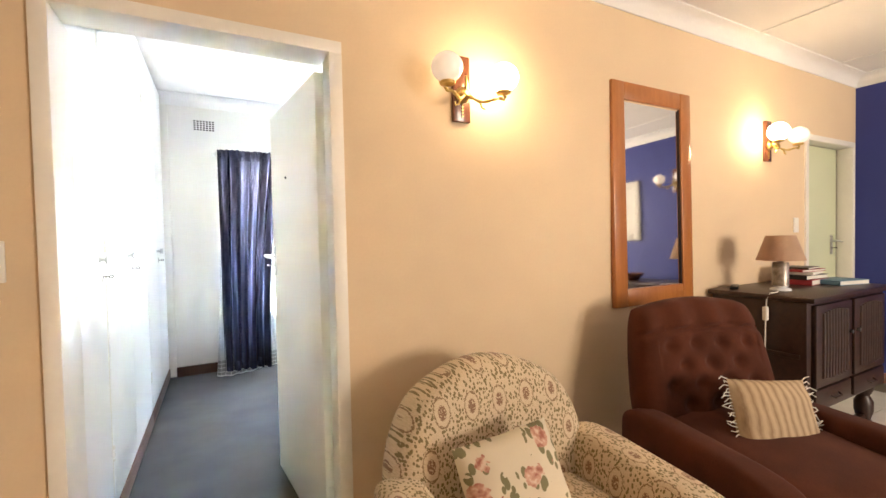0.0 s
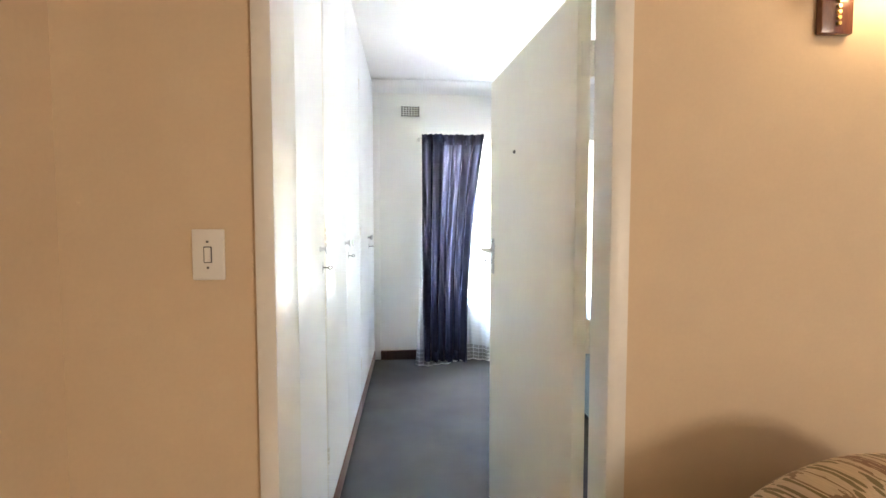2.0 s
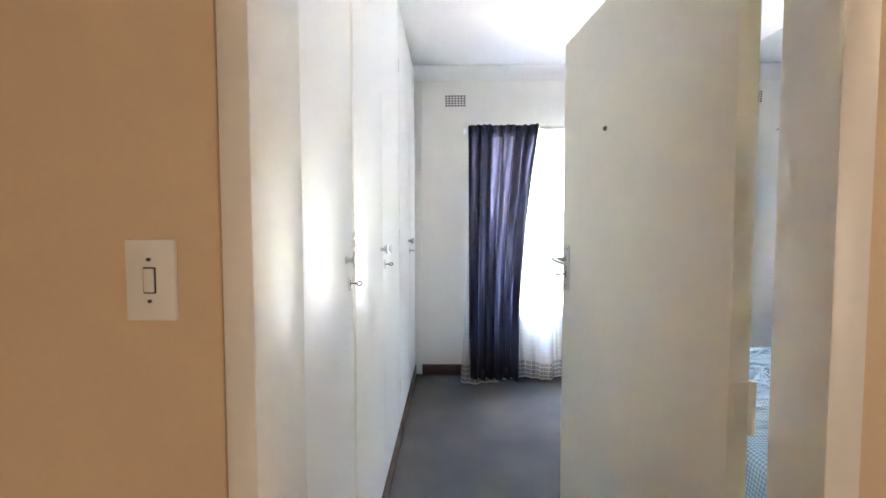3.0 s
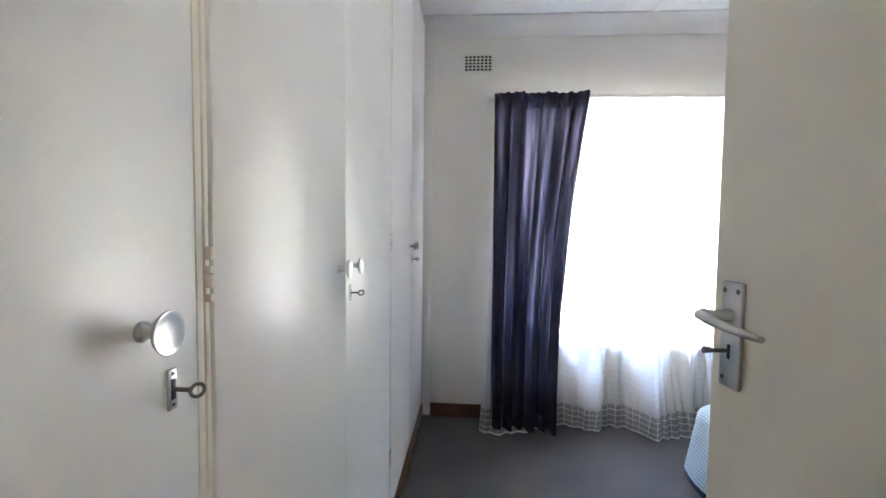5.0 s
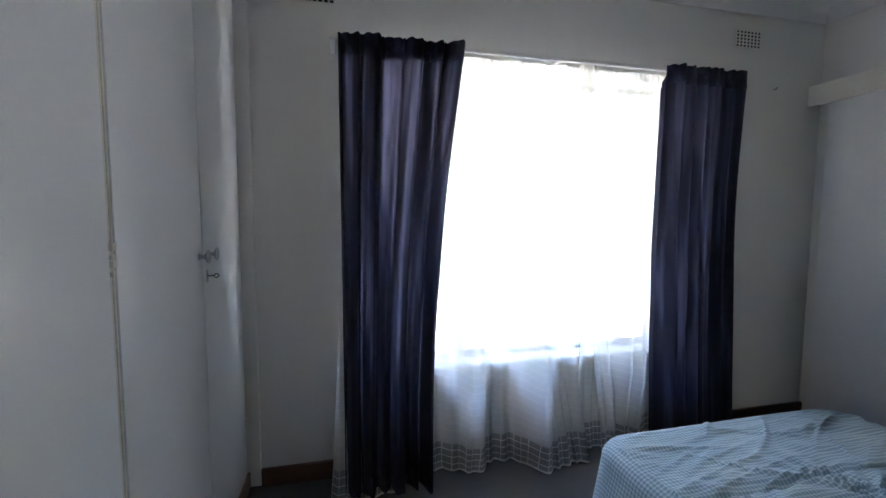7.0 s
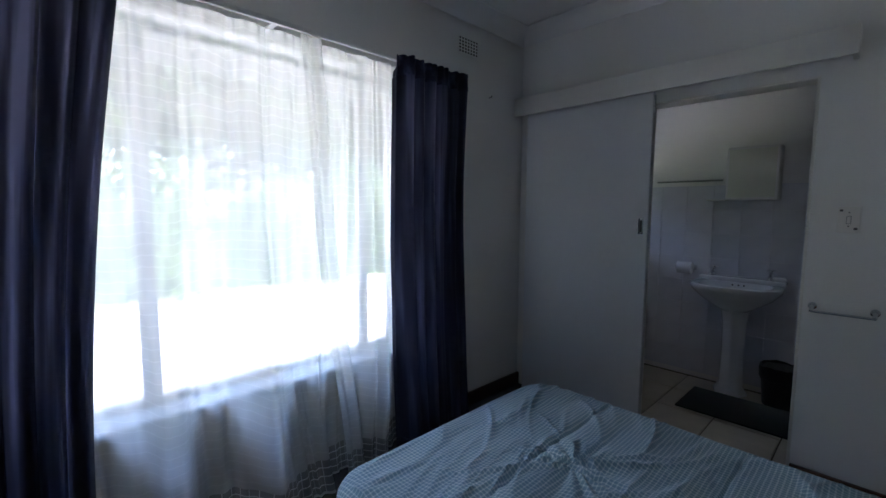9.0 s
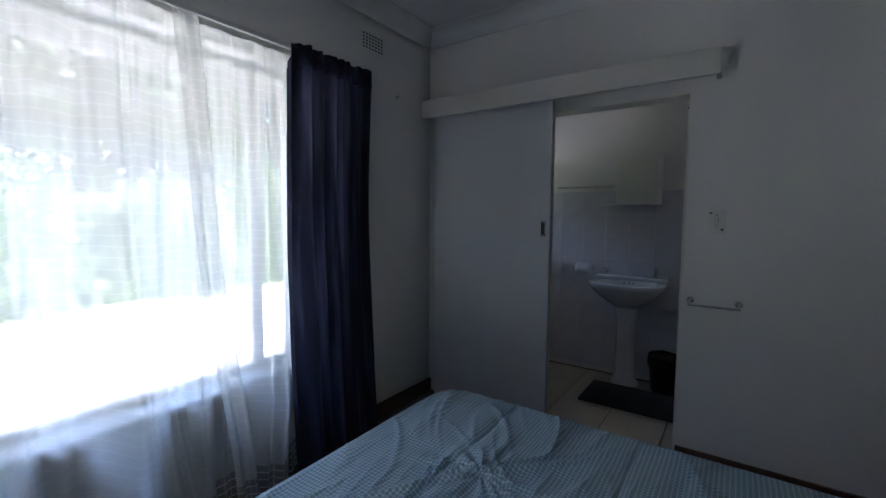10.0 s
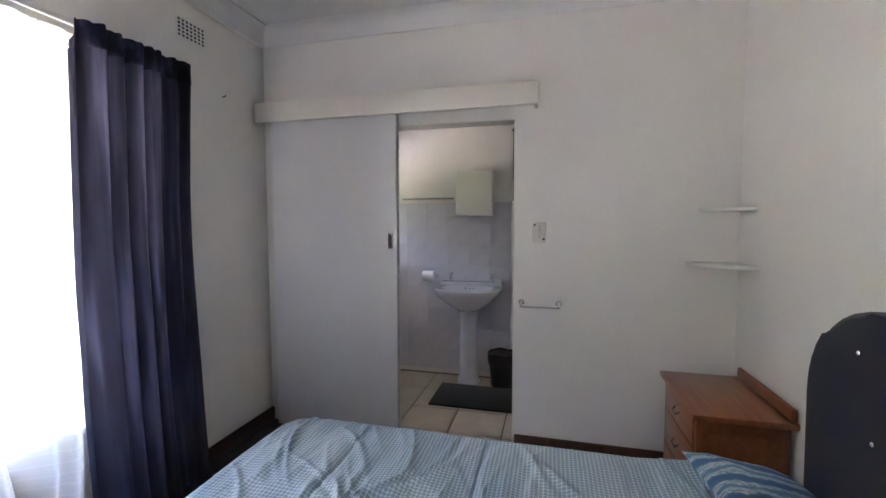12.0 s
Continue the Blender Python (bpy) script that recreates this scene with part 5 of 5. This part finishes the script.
lone("cushion", pillow(0.172, 0.172, 0.07), ROSES, "square cushion with roses on off-white cloth", "cushion", Matrix.Translation((0.83, 1.50, 0.535)) @ Matrix.Rotation(radians(-8), 4, "Z") @ Matrix.Rotation(radians(66), 4, "X") @ Matrix.Rotation(radians(7), 4, "Z"))


def recliner(m):
    c = thing("recliner_chair", "worn reddish-brown velvet recliner with a buttoned back", "armchair", m)
    tufts = [(x, z) for z, xs in ((0.20, (-0.21, -0.07, 0.07, 0.21)), (0.11, (-0.14, 0.0, 0.14)), (0.02, (-0.21, -0.07, 0.07, 0.21)), (-0.07, (-0.14, 0.0, 0.14))) for x in xs]

    def dent(p):
        d = 0.0
        if p.y < 0:
            for x, z in tufts:
                d += 0.034 * math.exp(-((p.x - x) ** 2 + (p.z - z) ** 2) / 0.0011)
            d += 0.022 * math.exp(-((p.z - 0.27) / 0.018) ** 2)
            d += 0.010 * abs(math.sin(9 * (p.x + p.z))) * abs(math.sin(9 * (p.x - p.z))) * (1 if abs(p.x) < 0.27 and p.z < 0.24 else 0)
        return (-p.x * 0.09 * max(0, p.z / 0.42), d - 0.012 * math.sin(p.x * 34) * (1 if p.z > 0.28 and p.y < 0 else 0), -0.022 * (p.x / 0.34) ** 2)
    rake = Matrix.Translation((0, 0.31, 0.585)) @ Matrix.Rotation(radians(-14), 4, "X")
    back = part("backrest", pad(0.36, 0.11, 0.425, 100, 0.13, dent, m=rake), VELVET, c)
    for x, z in tufts:
        p = rake @ Vector((x * 0.98, -0.066, z))
        part("button", lathe([(0.010, 0), (0.010, 0.003), (0.004, 0.006)], 10, m=Matrix.Translation(p) @ Matrix.Rotation(radians(80), 4, "X")), VELVET, back)
    part("seat", puff(0.30, 0.36, 0.10, 0.3, 0.25, 40, 14, lambda p: (0, 0, 0.02 * math.cos(p.x * 5) * (1 if p.z > 0 else 0)), m=Matrix.Translation((0, -0.10, 0.40))), VELVET, c)
    part("seat_base", box(-0.37, 0.37, -0.40, 0.36, 0.10, 0.33, 0.03, seg=3), VELVET, c)
    for sx in (-1, 1):
        part("armrest", puff(0.072, 0.42, 0.15, 0.45, 0.3, 32, 20, lambda p: (0, 0, -0.02 * (p.y / 0.42)), m=Matrix.Translation((sx * 0.36, -0.09, 0.405))), VELVET, c)
        for y in (-0.34, 0.30):
            part("foot", lathe([(0.02, 0), (0.026, 0.10)], 12, m=Matrix.Translation((sx * 0.31, y, 0))), BLACK, c)
    return c


RM = pose(1.98, 1.39, 0, 0, 0, -19)
recliner(RM)
cm = RM @ Matrix.Translation((0.05, -0.03, 0.545)) @ Matrix.Rotation(radians(5), 4, "Y") @ Matrix.Rotation(radians(68), 4, "X")
cu = thing("cushion", "woven straw-coloured striped cushion with fringed sides", "cushion", cm)
part("cover", pillow(0.185, 0.165, 0.06), STRAW, cu)
rnd = random.Random(5)
for sx in (-1, 1):
    bm = bmesh.new()
    for k in range(26):
        y = -0.165 + 0.33 * k / 25
        L = rnd.uniform(0.02, 0.045)
        tube([(sx * 0.182, y, 0), (sx * (0.185 + L * 0.5), y + rnd.uniform(-0.01, 0.01), rnd.uniform(-0.006, 0.006)), (sx * (0.183 + L), y + rnd.uniform(-0.016, 0.016), rnd.uniform(-0.012, 0.012))], 0.0022, 5, bm)
    tagged(part("fringe", bm, PAPER, cu, "loose cream fringe"), kind="stuff")

# ---------------------------------------------------------------- sideboard and what stands on it
sb = thing("sideboard", "dark oak sideboard with carved linenfold doors", "sideboard", pose(2.85, 1.555, 0))
SL, SD, ST = 1.02, 0.52, 0.955
part("top", box(-0.03, SL + 0.03, -0.025, SD + 0.015, ST - 0.03, ST, 0.008), DARKOAK, sb)
bm = box(0, SL, 0.02, SD, 0.30, ST - 0.03, 0.004)
part("body", bm, DARKOAK, sb)
for x0, x1 in ((0.05, 0.49), (0.53, 0.97)):
    d = part("door", box(x0, x1, -0.004, 0.022, 0.45, ST - 0.05, 0.004), DARKOAK, sb)
    n = 9
    for k in range(n):
        xa = x0 + 0.06 + (x1 - x0 - 0.12) * (k + 0.5) / n
        h = 0.02 * math.sin(math.pi * (k + 0.5) / n)
        part("fold", tube([(xa, -0.004, 0.50 - h * 0.5), (xa, -0.006, 0.66), (xa, -0.004, ST - 0.10 + h)], 0.011, 8), DARKOAK, d)
    part("knob", lathe([(0.008, 0), (0.012, 0.015), (0.0, 0.02)], 12, m=Matrix.Translation((x1 - 0.03 if x0 < 0.3 else x0 + 0.03, -0.004, 0.72)) @ Matrix.Rotation(radians(90), 4, "X")), STEEL, d)
    dw = part("drawer", box(x0, x1, -0.002, 0.022, 0.325, 0.435, 0.004), DARKOAK, sb)
    part("handle", tube([((x0 + x1) / 2 - 0.05, -0.002, 0.385), ((x0 + x1) / 2 - 0.04, -0.022, 0.375), ((x0 + x1) / 2 + 0.04, -0.022, 0.375), ((x0 + x1) / 2 + 0.05, -0.002, 0.385)], 0.005, 8), DARKOAK, dw)
part("side_moulding", box(-0.008, 0.0, 0.05, SD - 0.03, 0.608, 0.632, 0.003), DARKOAK, sb)
for x0 in (0.04, SL - 0.10):
    bm = lathe([(0.05, 0), (0.06, 0.03), (0.035, 0.06), (0.05, 0.12), (0.05, 0.18), (0.03, 0.22), (0.05, 0.26), (0.05, 0.30)], 16, m=Matrix.Translation((x0 + 0.03, 0.09, 0)))
    part("leg", bm, DARKOAK, sb)
    bm = lathe([(0.05, 0), (0.06, 0.03), (0.035, 0.06), (0.05, 0.12), (0.05, 0.18), (0.03, 0.22), (0.05, 0.26), (0.05, 0.30)], 16, m=Matrix.Translation((x0 + 0.03, SD - 0.07, 0)))
    part("leg", bm, DARKOAK, sb)
part("stretcher", box(0.05, SL - 0.05, 0.07, 0.11, 0.06, 0.10, 0.004), DARKOAK, sb)

lamp = thing("table_lamp", "table lamp with a tan shade on a printed tin base", "lamp", pose(3.08, 1.80, ST))
part("base", lathe([(0.055, 0), (0.055, 0.008), (0.048, 0.014), (0.03, 0.02), (0.045, 0.03)], 24), CERAMIC, lamp)
part("tin", lathe([(0.043, 0.03), (0.043, 0.165), (0.038, 0.172), (0.012, 0.178), (0.012, 0.20)], 24), TIN, lamp)
bm = bmesh.new()
for k in range(24):
    a0, a1 = 2 * math.pi * k / 24, 2 * math.pi * (k + 1) / 24
    vs = [bm.verts.new((r * math.cos(a), r * math.sin(a), z)) for a, r, z in ((a0, 0.125, 0.185), (a1, 0.125, 0.185), (a1, 0.075, 0.335), (a0, 0.075, 0.335))]
    bm.faces.new(vs)
bmesh.ops.remove_doubles(bm, verts=bm.verts, dist=1e-5)
bmesh.ops.solidify(bm, geom=bm.faces[:], thickness=0.002)
part("shade", bm, SHADE, lamp)
part("shade_ring", tube([(0.0, -0.075, 0.32), (0.0, 0.075, 0.32)], 0.002, 6), STEEL, lamp)
part("stem", tube([(0, 0, 0.195), (0, 0, 0.322)], 0.005, 8), BRASS, lamp)
cord = [(-0.05, -0.01, 0.006), (-0.15, -0.05, 0.005), (-0.25, -0.06, 0.008), (-0.268, -0.05, -0.03), (-0.269, -0.045, -0.16), (-0.269, -0.04, -0.5), (-0.269, -0.02, -0.94)]
cd = part("cord", tube(cord, 0.0035, 8), PLASTIC, lamp, "white flex with inline switch")
part("inline_switch", box(-0.282, -0.256, -0.058, -0.032, -0.15, -0.07, 0.006), PLASTIC, cd)

for k, (x, y, z, w, d, h, mt, lab, r) in enumerate((
        (3.60, 1.90, 0.0, 0.30, 0.20, 0.035, RED, "thick red hardback book lying flat", 4), (3.58, 1.90, 0.036, 0.27, 0.19, 0.028, BLACK, "black hardback book on a red one", -3),
        (3.60, 1.90, 0.065, 0.24, 0.17, 0.018, PAPER, "thin white paperback on the pile", 8), (3.59, 1.91, 0.084, 0.26, 0.17, 0.016, RED, "red paperback lying on top", -6),
        (3.57, 1.90, 0.101, 0.20, 0.15, 0.014, BLACK, "dark folder on the pile", 5), (3.74, 1.76, 0.0, 0.28, 0.20, 0.030, TEAL, "blue-edged book lying flat on the sideboard", -12))):
    b = thing("book", lab, "book", pose(x, y, ST + z + 0.0005, 0, 0, r), "books on the sideboard")
    part("cover", join(box(-w / 2, w / 2, -d / 2, d / 2, 0, 0.003, 0.001), join(box(-w / 2, w / 2, -d / 2, d / 2, h - 0.003, h, 0.001), box(-w / 2, -w / 2 + 0.003, -d / 2, d / 2, 0.003, h - 0.003))), mt, b)
    part("pages", box(-w / 2 + 0.0035, w / 2 - 0.004, -d / 2 + 0.004, d / 2 - 0.004, 0.003, h - 0.003), PAPER, b)
rm = thing("remote_control", "black remote control on the sideboard", "remote", pose(2.98, 2.01, ST, 0, 0, 25))
part("case", box(-0.08, 0.08, -0.022, 0.022, 0.0005, 0.018, 0.005), BLACK, rm)
for k in range(6):
    part("key_button", box(-0.05 + 0.02 * k, -0.04 + 0.02 * k, -0.012, 0.012, 0.0182, 0.0202, 0.001), STEEL, rm)

# dark table against the blue wall, seen in the mirror
tb = thing("side_table", "dark wooden side table standing against the blue wall", "table", pose(4.74, 0.2, 0))
part("tabletop", box(-0.27, 0.27, -0.75, 0.75, 0.755, 0.785, 0.006), DARKOAK, tb)
part("apron", box(-0.23, 0.23, -0.70, 0.70, 0.67, 0.755, 0.003), DARKOAK, tb)
for x in (-0.23, 0.23):
    for y in (-0.70, 0.70):
        part("leg", lathe([(0.022, 0), (0.030, 0.05), (0.022, 0.12), (0.032, 0.40), (0.026, 0.60), (0.034, 0.67)], 14, m=Matrix.Translation((x, y, 0))), DARKOAK, tb)
lone("bowl", lathe([(0.0, 0.004), (0.06, 0.0), (0.075, 0.012), (0.12, 0.06), (0.135, 0.085), (0.128, 0.087), (0.11, 0.062), (0.06, 0.02), (0.0, 0.016)], 28), PLAQUE, "shallow brown wooden bowl on the dark side table", "bowl", pose(4.72, 0.02, 0.7855))

# ---------------------------------------------------------------- outside
def leaves(n, place, size, seed):
    """n small folded leaf quads at places drawn by place(rng)."""
    g = np.random.RandomState(seed)
    c = place(g, n)
    a = g.normal(size=(n, 3))
    a /= np.linalg.norm(a, axis=1)[:, None]
    b = np.cross(a, g.normal(size=(n, 3)))
    b /= np.linalg.norm(b, axis=1)[:, None]
    s = size * (0.6 + 0.8 * g.rand(n, 1))
    v = np.stack([c - a * s, c - b * s * 0.5, c + a * s, c + b * s * 0.5], axis=1).reshape(-1, 3)
    me = bpy.data.meshes.new("leaves")
    me.from_pydata(v.tolist(), [], [(4 * k, 4 * k + 1, 4 * k + 2, 4 * k + 3) for k in range(n)])
    return me


GZ = -0.25
structure("ground", box(-400, 400, YF + 0.24, 800, GZ - 0.3, GZ), GRASS, "pale sunlit lawn")
structure("ground_south", box(-400, 400, -400, YS - 0.24, GZ - 0.3, GZ), PAVE)
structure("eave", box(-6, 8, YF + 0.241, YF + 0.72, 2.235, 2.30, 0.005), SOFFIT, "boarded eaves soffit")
structure("fascia", box(-6, 8, YF + 0.721, YF + 0.75, 2.215, 2.42, 0.005), WHITE)
structure("pavement", box(-14, 22, YF + 0.24, 11.6, GZ, GZ + 0.04, 0.01), PAVE, "pale sunlit paving outside the window")


def hedge_place(g, n):
    x = g.uniform(-10, 22, n)
    top = 2.1 + 0.25 * np.sin(x * 1.3) + 0.2 * np.sin(x * 3.1 + 1)
    z = GZ + g.rand(n) ** 0.8 * (top - GZ)
    y = 12.2 + g.rand(n) * 0.9 + 0.25 * np.sin(x * 2.2 + z * 1.5)
    return np.stack([x, y, z], axis=1)


hd = tagged(new("hedge", leaves(26000, hedge_place, 0.085, 1)), "dense green garden hedge beyond the paving", "hedge", kind="stuff")
hd.data.materials.append(HEDGE)
structure("hedge_core", box(-10, 22, 12.7, 13.2, GZ, 1.75), HEDGE)


def woods_place(g, n):
    x = g.uniform(-16, 30, n)
    top = 6.2 + 0.9 * np.sin(x * 0.7) + 0.6 * np.sin(x * 1.9 + 1)
    z = 0.3 + g.rand(n) ** 0.9 * top
    return np.stack([x, 16.2 + 2.2 * g.rand(n) + 0.5 * np.sin(x * 1.1 + z), z], axis=1)


wd = tagged(new("woods", leaves(44000, woods_place, 0.17, 2)), "dark green trees and shrubs behind the hedge", "trees", kind="stuff")
wd.data.materials.append(CROWN)


def tree(x, y, h, r, seed):
    g = np.random.RandomState(seed)
    t = thing("tree", "tall leafy garden tree behind the hedge", "tree", pose(x, y, GZ), "trees behind the hedge")
    bm = tube([(0, 0, 0), (0.1, 0.05, h * 0.3), (0.0, 0.1, h * 0.6), (0.1, 0.0, h * 0.85)], [0.20, 0.15, 0.10, 0.04], 10)
    hubs = []
    for k in range(11):
        a = 2 * math.pi * k / 11 * 2.4
        z = h * (0.35 + 0.055 * k)
        q = Vector((math.cos(a) * r * (0.75 - 0.03 * k), math.sin(a) * r * (0.75 - 0.03 * k), z + r * 0.45))
        tube([(0, 0, z * 0.9), tuple(q * 0.5 + Vector((0, 0, z * 0.45))), tuple(q)], [0.08, 0.05, 0.02], 6, bm)
        hubs.append(q)
    part("trunk", bm, BARK, t)
    H = np.array([tuple(q) for q in hubs] + [(0, 0, h * 0.95)])

    def crown(gg, n):
        k = gg.randint(0, len(H), n)
        d = gg.normal(size=(n, 3))
        d /= np.linalg.norm(d, axis=1)[:, None]
        return H[k] + d * (gg.rand(n, 1) ** 0.5) * r * 0.42
    ob = new("crown", leaves(3600, crown, 0.16, seed))
    ob.data.materials.append(CROWN)
    ob.parent = t


for k, (x, y, h, r) in enumerate(((-3.5, 17, 7.2, 2.4), (0.5, 20, 8.4, 2.8), (4.2, 17.5, 7.2, 2.4), (7.6, 20, 8.8, 2.9), (11.5, 18, 7.6, 2.5), (15.5, 21, 9.0, 2.9), (2.6, 26, 10.5, 3.4), (10, 27, 10.8, 3.4))):
    tree(x, y, h, r, 30 + k)

# ---------------------------------------------------------------- tiles, piece by piece
def tile_run(mesh, parent, places, rot=None):
    for x, y, z in places:
        o = new("tile", mesh)
        o.parent = parent
        o.location = (x, y, z)


def tile_mesh(sx, sy, sz, mt):
    bm = box(-sx / 2, sx / 2, -sy / 2, sy / 2, -sz / 2, sz / 2, 0.0015, seg=1)
    me = bpy.data.meshes.new("tile")
    bm.to_mesh(me)
    bm.free()
    me.materials.append(mt)
    return me


fl = bpy.data.objects["floor_living_base"]
T = 0.40
tile_run(tile_mesh(T - 0.006, T - 0.006, 0.012, TILEL), fl, [(XW + T * (i + 0.5), YL - T * (j + 0.5), -0.006) for i in range(14) for j in range(7)])
tile_run(tile_mesh(0.396, 2.09, 0.012, TILEL), fl, [(XW + T * (i + 0.5), YS + 1.05, -0.0065) for i in range(14)])
fb = bpy.data.objects["floor_bathroom_base"]
T = 0.37
tile_run(tile_mesh(T - 0.010, T - 0.010, 0.012, TILEB), fb, [(3.67 + T * (i - 0.5), 4.45 + T * (j + 0.5), -0.006) for i in range(3) for j in range(-4, 3)])
wb = bpy.data.objects["wall_bathroom_east"]
T = 0.20
tile_run(tile_mesh(0.006, T - 0.0012, T - 0.0012, TILEW), wb, [(BX - 0.003, 3.55 + T * (i + 0.5), 1.63 - T * (j + 0.5)) for i in range(9) for j in range(8)])
